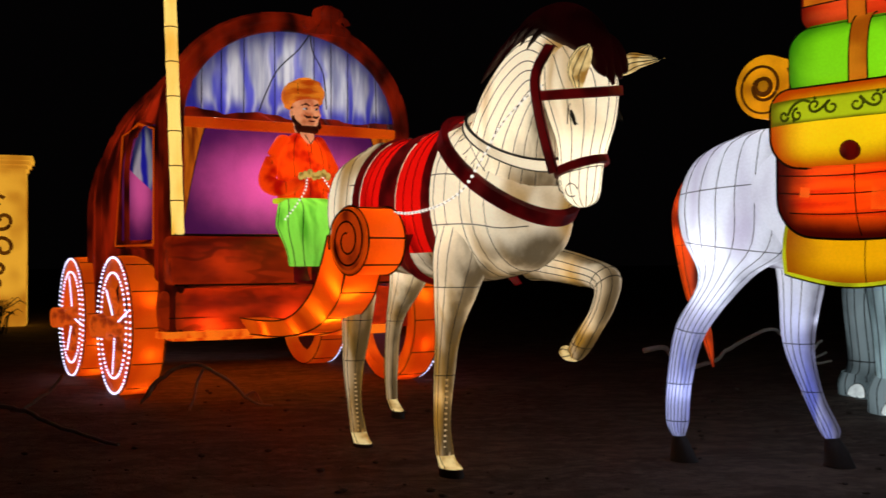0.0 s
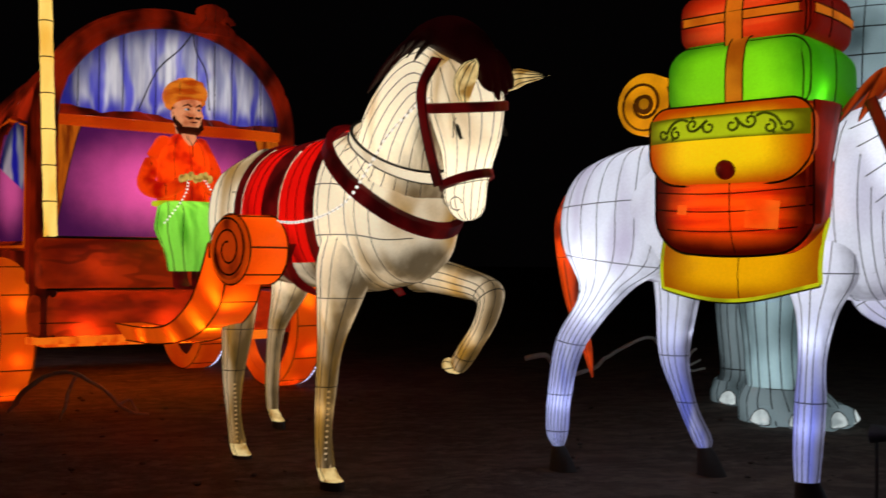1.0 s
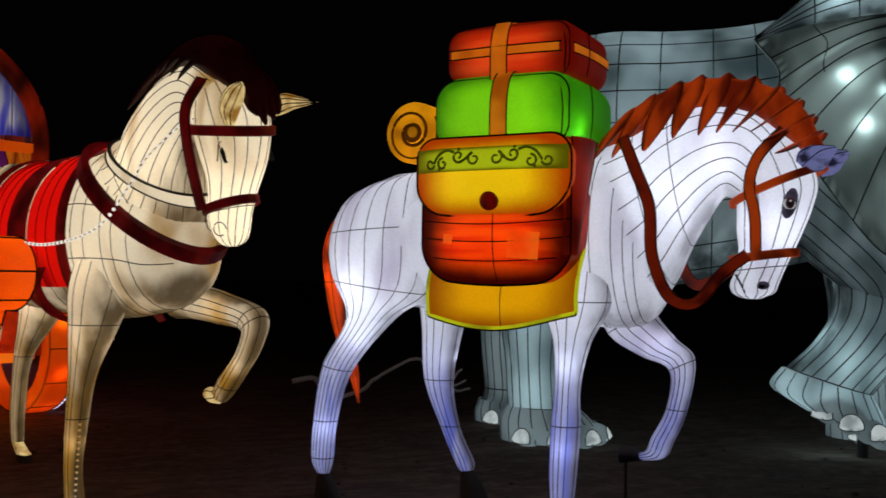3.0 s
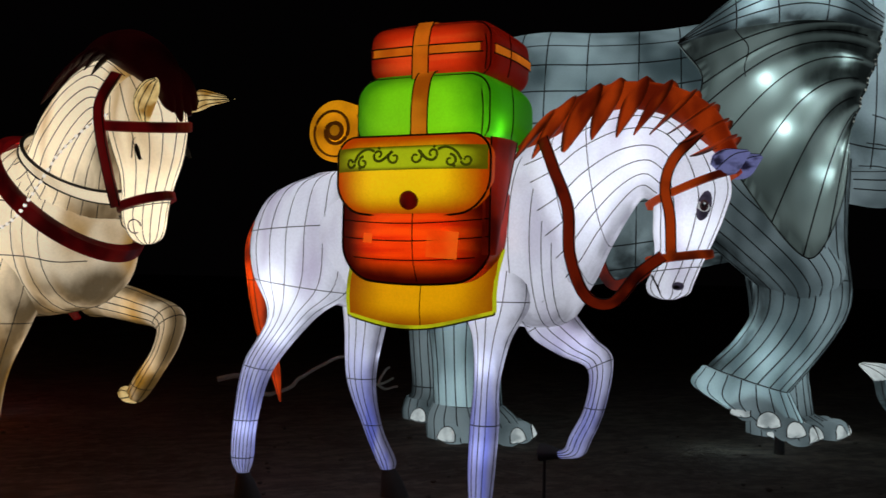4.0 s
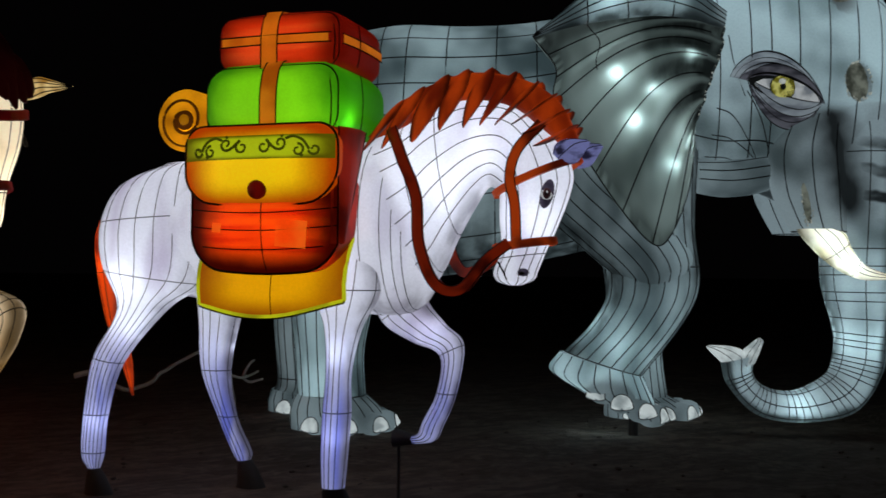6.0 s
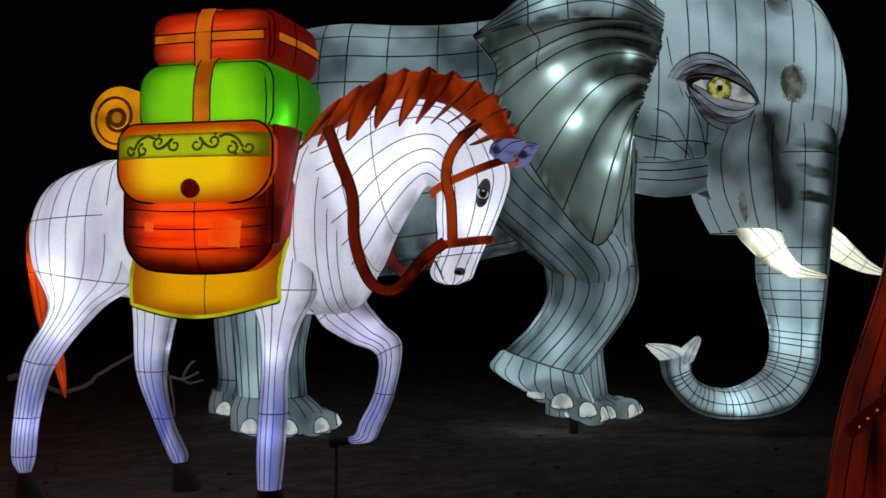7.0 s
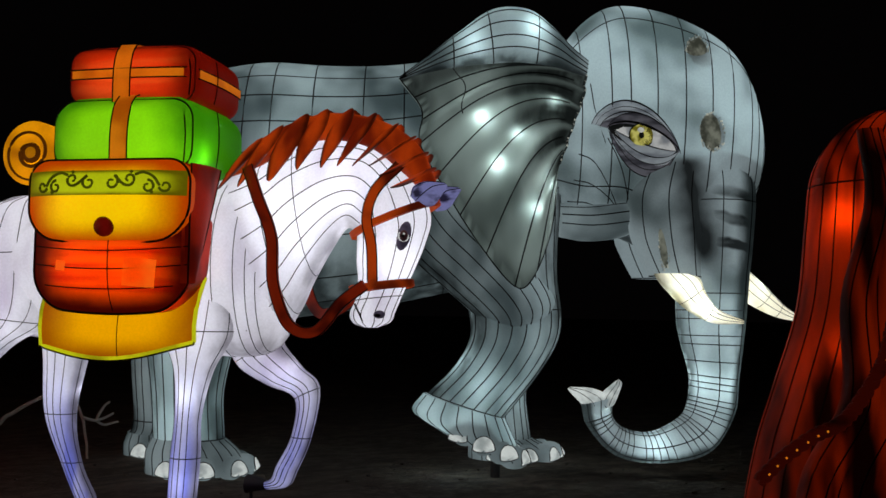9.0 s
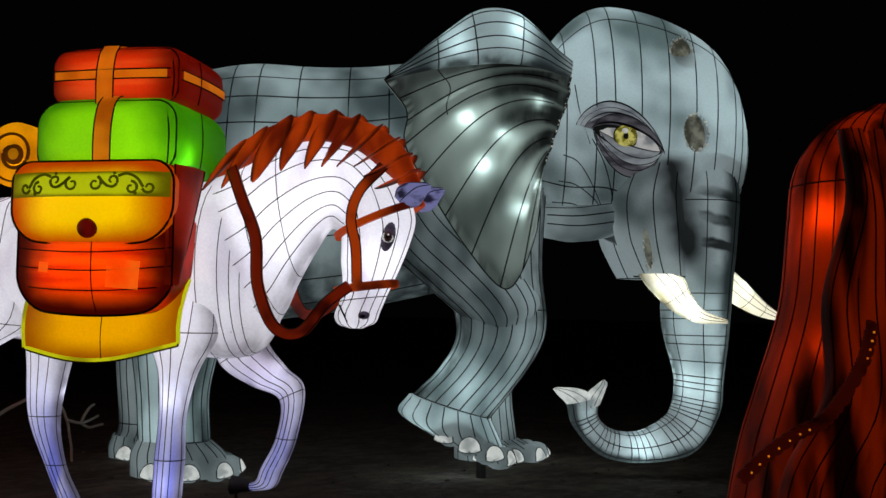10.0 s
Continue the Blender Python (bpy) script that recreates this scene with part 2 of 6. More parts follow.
class Geo:
    """Vertices, faces and material slots of one mesh."""

    def __init__(self):
        self.v, self.f, self.m, self.mats, self.air = [], [], [], [], {}

    def slot(self, mat):
        if mat not in self.mats:
            self.mats.append(mat)
        return self.mats.index(mat)

    def grid(self, rings, mat, closed=True, caps=True, air=None):
        rings = np.array(rings, float)
        n, k = rings.shape[:2]
        o, s = len(self.v), self.slot(mat)
        if air is not None:
            for i in range(n):
                for j in range(k):
                    self.air[o + i * k + j] = air[i][j] if np.ndim(air) == 2 else air[j]
        self.v += [tuple(p) for p in rings.reshape(-1, 3)]
        for i in range(n - 1):
            for j in range(k if closed else k - 1):
                j2 = (j + 1) % k
                self.f.append((o + i * k + j, o + i * k + j2, o + (i + 1) * k + j2, o + (i + 1) * k + j))
                self.m.append(s)
        if caps and closed:
            for i, flip in ((0, True), (n - 1, False)):
                c = len(self.v)
                self.v.append(tuple(rings[i].mean(0)))
                for j in range(k):
                    a, b = o + i * k + j, o + i * k + (j + 1) % k
                    self.f.append((b, a, c) if flip else (a, b, c))
                    self.m.append(s)

    def tube(self, pts, r, mat, sides=5):
        pts = np.array(pts, float)
        if len(pts) < 2:
            return
        tan = np.gradient(pts, axis=0)
        rr = np.broadcast_to(np.array(r, float), (len(pts),))
        rings = []
        for p, t, q in zip(pts, tan, rr):
            t = t / (np.linalg.norm(t) + 1e-9)
            up = np.array((0, 0, 1.0)) if abs(t[2]) < 0.9 else np.array((1.0, 0, 0))
            a = np.cross(t, up)
            a /= np.linalg.norm(a)
            b = np.cross(t, a)
            rings.append([p + q * (math.cos(w) * a + math.sin(w) * b) for w in np.linspace(0, 2 * math.pi, sides, endpoint=False)])
        self.grid(rings, mat)

    def loft(self, rows, mat, y=0.0, seg=28, k=6, seams=(), rings=(), wire=0.0033, power=1.0, only=None, grow=1.0, air=None):
        """A skin through rows (top x, top z, bottom x, bottom z, half width[, y]); seams: lines lengthwise in parts of a turn from the top; rings: cross lines by row."""
        rows = [tuple(r) + (y,) if len(r) == 5 else tuple(r) for r in rows]
        fine = curve_rows(rows, k)
        turn = np.linspace(0, 2 * math.pi, seg, endpoint=False) if only is None else np.linspace(only[0], only[1], seg)

        def ring(r, angles):
            c, s = np.array(((r[0] + r[2]) / 2, r[5], (r[1] + r[3]) / 2)), np.array(((r[0] - r[2]) / 2, 0, (r[1] - r[3]) / 2))
            out = []
            for w in angles:
                cw, sw = math.cos(w), math.sin(w)
                cw, sw = math.copysign(abs(cw) ** power, cw), math.copysign(abs(sw) ** power, sw)
                out.append(c + grow * (cw * s + sw * max(r[4], 0.004) * np.array((0, 1, 0))))
            return out
        pts = [ring(r, turn) for r in fine]
        if mat is not None:
            tone = None
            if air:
                # darker towards the top and bottom edges: contour and shading carried as colour
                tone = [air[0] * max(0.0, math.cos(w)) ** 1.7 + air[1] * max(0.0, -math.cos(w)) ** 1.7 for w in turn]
            self.grid(pts, mat, only is None, only is None, tone)
        for s in seams:
            self.tube([ring(r, [2 * math.pi * s])[0] for r in fine], wire, SEAM, 4)
        for q in rings:
            i = min(int(round(q * k)), len(fine) - 1)
            loop = np.array(pts[i])
            self.tube(np.vstack([loop, loop[:2]]) if only is None else loop, wire, SEAM, 4)
        return fine

    def band(self, a, b, w, width, thick, mat, y=0.0, seg=40, arc=(0, 1)):
        """A strap round a limb: through the points a and b (x, z), half width w."""
        c, s = np.array(((a[0] + b[0]) / 2, y, (a[1] + b[1]) / 2)), np.array(((a[0] - b[0]) / 2, 0, (a[1] - b[1]) / 2))
        n = np.cross(s / np.linalg.norm(s), (0, 1, 0))
        rings = []
        for t in np.linspace(arc[0], arc[1], seg):
            d = math.cos(2 * math.pi * t) * s + math.sin(2 * math.pi * t) * w * np.array((0, 1, 0))
            o = d / np.linalg.norm(d)
            rings.append([c + d + o * (q * thick) + n * (p * width) for p, q in ((-0.5, 0.2), (-0.4, 1), (0.4, 1), (0.5, 0.2), (0.5, -0.6), (-0.5, -0.6))])
        self.grid(rings, mat, True, True)

    def ball(self, c, r, mat, seg=12, tilt=None):
        """An ellipsoid at c with half axes r."""
        m = np.array(tilt) if tilt is not None else np.eye(3)
        rings = []
        for a in np.linspace(0.02, math.pi - 0.02, max(6, seg * 2 // 3)):
            rings.append([np.array(c) + m @ np.array((r[0] * math.sin(a) * math.cos(b), r[1] * math.sin(a) * math.sin(b), r[2] * math.cos(a)))
                          for b in np.linspace(0, 2 * math.pi, seg, endpoint=False)])
        self.grid(rings, mat)

    def pillow(self, lo, hi, mat, bevel=0.08, bulge=0.03, n=10):
        """A box with rounded edges and slightly swollen sides."""
        lo, hi = np.array(lo, float), np.array(hi, float)
        c, h = (lo + hi) / 2, (hi - lo) / 2
        b = np.minimum(bevel, h * 0.98)
        s = self.slot(mat)
        for ax in range(3):
            for side in (-1, 1):
                o = len(self.v)
                u, v = (ax + 1) % 3, (ax + 2) % 3
                for i in range(n + 1):
                    for j in range(n + 1):
                        p = np.zeros(3)
                        p[ax], p[u], p[v] = side, 2 * i / n - 1, 2 * j / n - 1
                        q = p * h
                        core = np.clip(q, -(h - b), h - b)
                        d = (q - core) / b
                        ln = np.linalg.norm(d)
                        q = core + (d / ln * b if ln > 1e-9 else 0)
                        q[ax] += side * bulge * (1 - p[u] ** 2) * (1 - p[v] ** 2)
                        self.v.append(tuple(c + q))
                for i in range(n):
                    for j in range(n):
                        a = o + i * (n + 1) + j
                        f = (a, a + n + 1, a + n + 2, a + 1)
                        self.f.append(f if side > 0 else f[::-1])
                        self.m.append(s)

    def cushion(self, edge, y0, bulge, back, mat, side=None, rings=9):
        """A swollen panel facing -y inside a closed outline (x, z), with a side wall running back; back gives its depth by height."""
        edge = np.array(edge, float)
        c = edge.mean(0)
        front = []
        for r in np.linspace(1, 0.03, rings):
            front.append([(c[0] + (p - c[0]) * r, y0 - bulge * (1 - r ** 3), c[1] + (q - c[1]) * r) for p, q in edge])
        self.grid(front, mat)
        mid = (edge[:, 1].min(), edge[:, 1].max())
        wall = []
        for t in (0.0, 0.12, 0.5, 1.0):
            wall.append([(p - 0.02 * t * t * (p - c[0]), y0 + (back[0] + (back[1] - back[0]) * (q - mid[0]) / (mid[1] - mid[0])) * t, q) for p, q in edge])
        self.grid(wall, side or mat, True, False)

    def strap(self, pts, width, thick, mat, out=(0, -1, 0), edges=True):
        """A flat band along points, its broad face turned out, edged in black."""
        pts = np.array(pts, float)
        tan = np.gradient(pts, axis=0)
        tan /= np.linalg.norm(tan, axis=1)[:, None] + 1e-9
        o = np.array(out, float)
        across = np.cross(tan, o)
        across /= np.linalg.norm(across, axis=1)[:, None] + 1e-9
        w = np.broadcast_to(np.array(width, float), (len(pts),))[:, None] / 2
        self.grid(np.stack([pts + across * w + o * thick * 0.5, pts + o * thick, pts - across * w + o * thick * 0.5, pts - across * w - o * thick * 0.5, pts + across * w - o * thick * 0.5], axis=1), mat)
        if edges:
            for k in (-1, 1):
                self.tube(pts + across * w * k + o * thick * 0.5, 0.0045, SEAM, 4)

    def bend(self, move):
        self.v = [tuple(move(p)) for p in self.v]

    def prism(self, outline, lo, hi, mat, axis=1):
        """A flat shape (pairs of numbers in the other two axes) of some thickness along an axis."""
        o, s, k = len(self.v), self.slot(mat), len(outline)
        for d in (lo, hi):
            for p, q in outline:
                self.v.append((p, d, q) if axis == 1 else (d, p, q) if axis == 0 else (p, q, d))
        self.f += [tuple(range(o, o + k)), tuple(range(o + 2 * k - 1, o + k - 1, -1))]
        self.f += [(o + i, o + i + k, o + (i + 1) % k + k, o + (i + 1) % k) for i in range(k)]
        self.m += [s] * (k + 2)

    def mesh(self, name, smooth=True):
        me = bpy.data.meshes.new(name)
        me.from_pydata([tuple(map(float, p)) for p in self.v], [], self.f)
        for mat in self.mats:
            me.materials.append(mat)
        me.polygons.foreach_set("material_index", self.m)
        if self.air:
            layer = me.attributes.new("spray_shade", "FLOAT", "POINT")
            layer.data.foreach_set("value", [self.air.get(i, 0.0) for i in range(len(self.v))])
        bm = bmesh.new()
        bm.from_mesh(me)
        bmesh.ops.remove_doubles(bm, verts=bm.verts, dist=0.0004)
        bmesh.ops.recalc_face_normals(bm, faces=bm.faces)
        bm.to_mesh(me)
        bm.free()
        me.polygons.foreach_set("use_smooth", [smooth] * len(me.polygons))
        if smooth:
            me.set_sharp_from_angle(angle=radians(50))
        return me


def part(name, geo, parent, label="", smooth=True):
    ob = new(name, geo.mesh(name, smooth))
    ob.parent = parent
    return tagged(ob, label) if label else ob


def thing(name, m, label, category, group="", geo=None, kind=""):
    ob = new(name, geo.mesh(name) if geo else None)
    ob.matrix_world = m
    return tagged(ob, label, category, group, kind)


def bulb(m, place, watts, colour=(1.0, 0.95, 0.9), size=0.03):
    data = bpy.data.lights.new("bulb", "POINT")
    data.energy, data.color, data.shadow_soft_size = watts * 2.6, colour, size
    ob = new("bulb", data)
    ob.matrix_world = m @ Matrix.Translation(place)
    return ob


H1 = pose(0.963, 7.720, 0, 0, 0, -64.25)
H2 = pose(3.455, 6.796, 0, 0, 0, -54.71)
EL = pose(6.135, 9.555, 0, 0, 0, -40.07)
CA = pose(-0.364, 11.850, 0, 0, 0, -67.02)

# ---- ground ----
ground = Geo()
edge = np.concatenate([-np.geomspace(600, 16, 10), np.linspace(-14, 24, 77), np.geomspace(26, 600, 10)])
edge_y = np.concatenate([-np.geomspace(600, 8, 8), np.linspace(-6, 24, 61), np.geomspace(26, 600, 10)])
rows = []
for gy in edge_y:
    row = []
    for gx in edge:
        near = math.exp(-((gx - 3.5) ** 2 + (gy - 8) ** 2) / 400)
        row.append((gx, gy, near * (0.035 * noise.noise((gx * 0.9, gy * 0.9, 0)) + 0.02 * noise.noise((gx * 2.3, gy * 2.3, 4))) - 0.02))
    rows.append(row)
ground.grid(rows, soil(), False, False)
thing("ground", Matrix(), "dark trodden bare soil under night sky", "ground", geo=ground, kind="structure")

LEGSEAMS = (0.12, 0.32, 0.55, 0.68, 0.75, 0.82, 0.93)


# ---- horse with the luggage ----
def white_horse():
    g = Geo()
    body = [(-0.86, 1.98, -0.86, 1.7, 0.06), (-0.8, 2.1, -0.78, 1.58, 0.25), (-0.6, 2.27, -0.6, 1.45, 0.4), (-0.27, 2.36, -0.27, 1.38, 0.48), (0.1, 2.36, 0.1, 1.35, 0.5),
            (0.6, 2.34, 0.6, 1.31, 0.5), (1.0, 2.42, 1.0, 1.29, 0.46), (1.3, 2.44, 1.32, 1.28, 0.4), (1.5, 2.2, 1.5, 1.33, 0.3), (1.6, 1.9, 1.6, 1.45, 0.14)]
    g.loft(body, WHITE, rings=(5.5, 5.9, 6.3, 6.7, 7.1, 7.5, 7.9), air=(0.0, 0.6))
    neck = [(1.1, 2.45, 1.45, 1.3, 0.38), (1.39, 2.55, 1.65, 1.57, 0.31), (1.58, 2.67, 1.75, 1.78, 0.25), (1.86, 2.74, 1.88, 2.01, 0.2), (2.16, 2.69, 1.97, 2.13, 0.17), (2.36, 2.5, 2.05, 2.1, 0.15)]
    g.loft(neck, WHITE, seams=(0.62, 0.67, 0.72, 0.77, 0.83, 0.88, 0.3, 0.2), rings=(1, 2.2), air=(0.3, 0.6))
    head = [(2.34, 2.54, 2.06, 2.26, 0.12), (2.46, 2.4, 2.05, 2.11, 0.17), (2.53, 2.21, 2.05, 2.0, 0.18), (2.5, 2.05, 2.05, 1.9, 0.165), (2.43, 1.87, 2.06, 1.8, 0.135),
            (2.36, 1.72, 2.05, 1.68, 0.115), (2.31, 1.6, 2.01, 1.58, 0.115), (2.28, 1.53, 2.03, 1.52, 0.09), (2.2, 1.49, 2.1, 1.49, 0.04)]
    g.loft(head, WHITE, seams=(0.63, 0.7, 0.8, 0.87, 0.95), rings=(5.1,), air=(0.3, 0.55))
    # nostril, mouth, eye
    g.ball((2.23, -0.1, 1.575), (0.04, 0.02, 0.026), LASH)
    g.ball((2.225, -0.108, 1.57), (0.024, 0.018, 0.014), SEAM)
    g.tube([(2.06, -0.08, 1.64), (2.1, -0.105, 1.58), (2.12, -0.09, 1.53)], 0.007, SEAM)
    g.ball((2.395, -0.155, 2.07), (0.045, 0.03, 0.095), LASH, tilt=pose(0, 0, 0, 0, 14, 0).to_3x3())
    g.ball((2.395, -0.163, 2.065), (0.04, 0.03, 0.042), EYE_WHITE)
    g.ball((2.4, -0.178, 2.07), (0.028, 0.024, 0.036), EYE_BROWN)
    g.ball((2.4, -0.195, 2.07), (0.012, 0.012, 0.015), SEAM)
    # catchlight on the pupil, set in as a tiny white ball
    g.ball((2.407, -0.2, 2.08), (0.007, 0.007, 0.007), EYE_WHITE)
    # ears
    for y, dx in ((-0.11, 0.0), (0.13, 0.04)):
        g.loft([(2.42 + dx, 2.33, 2.5 + dx, 2.25, 0.03), (2.44 + dx, 2.39, 2.58 + dx, 2.27, 0.06), (2.52 + dx, 2.42, 2.63 + dx, 2.34, 0.05), (2.64 + dx, 2.41, 2.66 + dx, 2.39, 0.008)], EAR_BLUE, y=y, seg=14, k=4, seams=(0.75, 0.9))
    # legs: near hind, far hind, near fore, far fore lifted
    g.loft([(-0.36, 2.33, -0.14, 2.34, 0.05, -0.16), (-0.68, 2.16, 0.06, 2.26, 0.2, -0.24), (-0.81, 1.9, 0.1, 1.95, 0.235, -0.28), (-0.79, 1.62, 0.06, 1.52, 0.225, -0.29), (-0.65, 1.3, -0.28, 1.3, 0.155), (-0.86, 0.95, -0.63, 0.91, 0.095), (-0.94, 0.54, -0.75, 0.54, 0.074), (-0.95, 0.27, -0.78, 0.27, 0.076), (-0.9, 0.16, -0.81, 0.16, 0.045)],
           WHITE, -0.29, seams=(0.12, 0.32, 0.55, 0.61, 0.66, 0.71, 0.76, 0.81, 0.87, 0.93), rings=(2.0, 3.1, 5, 6, 7), air=(0.6, 0.6))
    g.loft([(-0.45, 1.7, 0.07, 1.7, 0.2), (-0.37, 1.28, -0.03, 1.26, 0.14), (-0.34, 0.83, -0.11, 0.83, 0.095), (-0.20, 0.49, -0.05, 0.49, 0.066), (-0.08, 0.25, 0.07, 0.25, 0.072), (-0.03, 0.17, 0.07, 0.18, 0.055)], WHITE, 0.3, seams=LEGSEAMS, rings=(2, 3), air=(0.75, 0.75))
    g.loft([(0.95, 1.85, 1.3, 1.8, 0.04), (0.88, 1.45, 1.33, 1.45, 0.16), (0.95, 1.2, 1.2, 1.2, 0.12), (0.96, 0.91, 1.13, 0.91, 0.083), (0.94, 0.65, 1.13, 0.65, 0.09), (0.93, 0.36, 1.11, 0.36, 0.086), (0.94, 0.16, 1.09, 0.16, 0.08)],
           WHITE, -0.3, seams=LEGSEAMS, rings=(1, 4), air=(0.75, 0.75))
    g.loft([(1.01, 1.5, 1.51, 1.5, 0.17), (1.11, 1.22, 1.44, 1.38, 0.16), (1.33, 1.08, 1.58, 1.21, 0.12), (1.54, 0.99, 1.71, 1.07, 0.088), (1.52, 0.74, 1.66, 0.73, 0.076), (1.42, 0.54, 1.57, 0.51, 0.078), (1.38, 0.45, 1.51, 0.4, 0.065), (1.30, 0.42, 1.36, 0.37, 0.045)],
           WHITE, 0.3, seams=LEGSEAMS, rings=(1, 3, 4), air=(0.75, 0.75))
    for rows, y in (([(-0.9, 0.16, -0.81, 0.16, 0.045), (-0.91, 0.09, -0.76, 0.09, 0.065), (-0.92, -0.02, -0.7, -0.02, 0.085)], -0.29), ([(-0.03, 0.17, 0.07, 0.18, 0.055), (-0.03, 0.09, 0.13, 0.1, 0.075), (-0.03, -0.02, 0.19, -0.02, 0.09)], 0.3),
                    ([(0.94, 0.16, 1.09, 0.16, 0.075), (0.94, 0.08, 1.13, 0.08, 0.085), (0.94, -0.02, 1.17, -0.02, 0.095)], -0.3), ([(1.35, 0.43, 1.37, 0.37, 0.045), (1.27, 0.46, 1.29, 0.36, 0.07), (1.21, 0.47, 1.21, 0.34, 0.075)], 0.3)):
        g.loft(rows, DARK, y, seg=16, k=3)
    g.tube([(1.24, 0.3, 0.38), (1.24, 0.3, -0.03)], 0.012, DARK)
    # tail
    g.loft([(-0.86, 2.16, -0.82, 2.1, 0.04), (-1.0, 2.05, -0.9, 1.95, 0.08), (-1.1, 1.82, -0.95, 1.82, 0.1), (-1.08, 1.55, -0.93, 1.55, 0.1), (-1.0, 1.19, -0.88, 1.19, 0.08), (-0.88, 0.9, -0.8, 0.9, 0.05), (-0.79, 0.64, -0.77, 0.64, 0.01)], TAIL, 0.05, seams=(0.7, 0.8), rings=(3,), air=(0.8, 0.8))
    # mane: a crest and hanging locks
    crest = [(1.12, 2.5, 1.18, 2.4, 0.05), (1.3, 2.68, 1.4, 2.5, 0.09), (1.56, 2.82, 1.6, 2.6, 0.12), (1.86, 2.89, 1.87, 2.66, 0.13), (2.2, 2.83, 2.15, 2.6, 0.13), (2.44, 2.67, 2.33, 2.48, 0.12), (2.57, 2.42, 2.46, 2.36, 0.08)]
    g.loft(crest, MANE, air=(0.0, 0.3))
    line = curve_rows([(1.12, 2.48), (1.3, 2.66), (1.56, 2.8), (1.86, 2.87), (2.18, 2.82), (2.42, 2.66), (2.54, 2.46)], 20)
    tips = [(1.16, 2.36), (1.3, 2.38), (1.51, 2.4), (1.7, 2.49), (1.86, 2.5), (1.97, 2.51), (2.07, 2.51), (2.18, 2.51), (2.25, 2.45), (2.32, 2.37)]
    for i, (tx, tz) in enumerate(tips):
        p = line[min(24 + int(i * 10.5), len(line) - 1)]
        w = (0.09, 0.12, 0.15, 0.125, 0.11, 0.1, 0.095, 0.095, 0.09, 0.09)[i]
        dx, dz = tx - p[0], tz - p[1]
        for side in (-1, 1):
            def row(t, k, y):
                # the lock swings forward first and its tip turns down
                cx, cz = p[0] + dx * t + 0.03 * math.sin(math.pi * t), p[1] + dz * t
                return (cx + w * k * 0.75, cz + w * k * 0.55, cx - w * k * 0.75, cz - w * k * 0.45, 0.05 * max(k, 0.15), side * y)
            g.loft([row(-0.04, 0.55, 0.03), row(0.12, 0.9, 0.09), row(0.4, 1.0, 0.165), row(0.68, 0.72, 0.2), row(0.88, 0.34, 0.215), row(1.0, 0.03, 0.215)], MANE, seg=16, k=4, seams=(0.5,), wire=0.005, air=(0.9, 1.3))
    return thing("horse_lantern", H2, "glowing white silk horse lantern with chestnut mane, one foreleg lifted", "horse lantern", geo=g)


white_horse()

# bridle of the white horse
bridle = thing("bridle", H2, "tan bridle with a loose rein on the white horse", "bridle")
g = Geo(); g.band((2.41, 1.78), (2.02, 1.73), 0.145, 0.055, 0.018, TAN); part("noseband", g, bridle)
g = Geo(); g.band((2.57, 2.3), (2.02, 2.08), 0.19, 0.05, 0.018, TAN); part("browband", g, bridle)
for s in (-1, 1):
    g = Geo()
    g.strap(curve_rows([(2.36, s * 0.15, 2.52), (2.22, s * 0.215, 2.35), (2.17, s * 0.215, 2.18), (2.2, s * 0.2, 2.0), (2.2, s * 0.16, 1.78)], 8), 0.062, 0.016, TAN, (0, s, 0))
    part("cheek_strap", g, bridle)
    g = Geo()
    run = curve_rows([(1.4, s * 0.3, 2.5), (1.5, s * 0.37, 2.3), (1.59, s * 0.345, 2.05), (1.6, s * 0.31, 1.75), (1.7, s * 0.28, 1.54 + 0.04 * s), (1.85, s * 0.22, 1.53 + 0.07 * s), (2.0, s * 0.18, 1.67 + 0.03 * s), (2.15, s * 0.155, 1.76)], 10)
    g.strap(run, 0.068, 0.03, REIN, (0, s, 0))
    part("rein", g, bridle)
    g = Geo(); g.ball((2.2, s * 0.178, 1.77), (0.03, 0.012, 0.03), TAN, 12); part("ring", g, bridle)

# ---- luggage on the white horse ----
FLAP = rimmed("yellow_flap", (248, 212, 16), (186, 70, 2), 1.3, 0.2, 0.5)
OLIVE = rimmed("olive_band", (172, 196, 24), (96, 96, 6), 1.3, 0.34, 0.52)
SCROLL = silk("olive_scroll", (84, 90, 12), (62, 66, 8), 0.9, 5)
# sprayed dark rim; its top also puts the flap's shadow into the colour
POUCH = rimmed("orange_pouch", (255, 84, 8), (60, 4, 1), 1.6, 0.16, 0.46, ((214, 40, 6), (0.5, 1, 7)))
PATCH = silk("orange_patch", (255, 112, 26), (246, 84, 12), 1.25, 5)
GUSSET = silk("dark_red_gusset", (150, 32, 9), (78, 11, 4), 0.95, 3)
BUTTON = silk("dark_red_button", (128, 18, 12), (64, 8, 6), 0.6, 6)
CLOTH = rimmed("mustard_cloth", (236, 176, 6), (160, 86, 3), 1.35, 0.2, 0.52)
HEM = silk("lime_hem", (206, 214, 30), (160, 160, 20), 1.2, 4)
GREEN = rimmed("green_case", (126, 210, 22), (40, 110, 8), 1.05, 0.2, 0.48)
BRICK = rimmed("rust_case", (214, 52, 14), (96, 12, 3), 1.15, 0.18, 0.48, ((224, 82, 30), (0.6, 1, 6)))
STRAP = silk("orange_strap", (220, 122, 22), (176, 80, 10), 1.25, 3)
ROLL = silk("ochre_roll", (234, 164, 14), (150, 88, 6), 1.2, 3.0)
ROLL_DARK = silk("brown_shade_spiral", (110, 60, 8), (70, 34, 6), 0.6, 5)


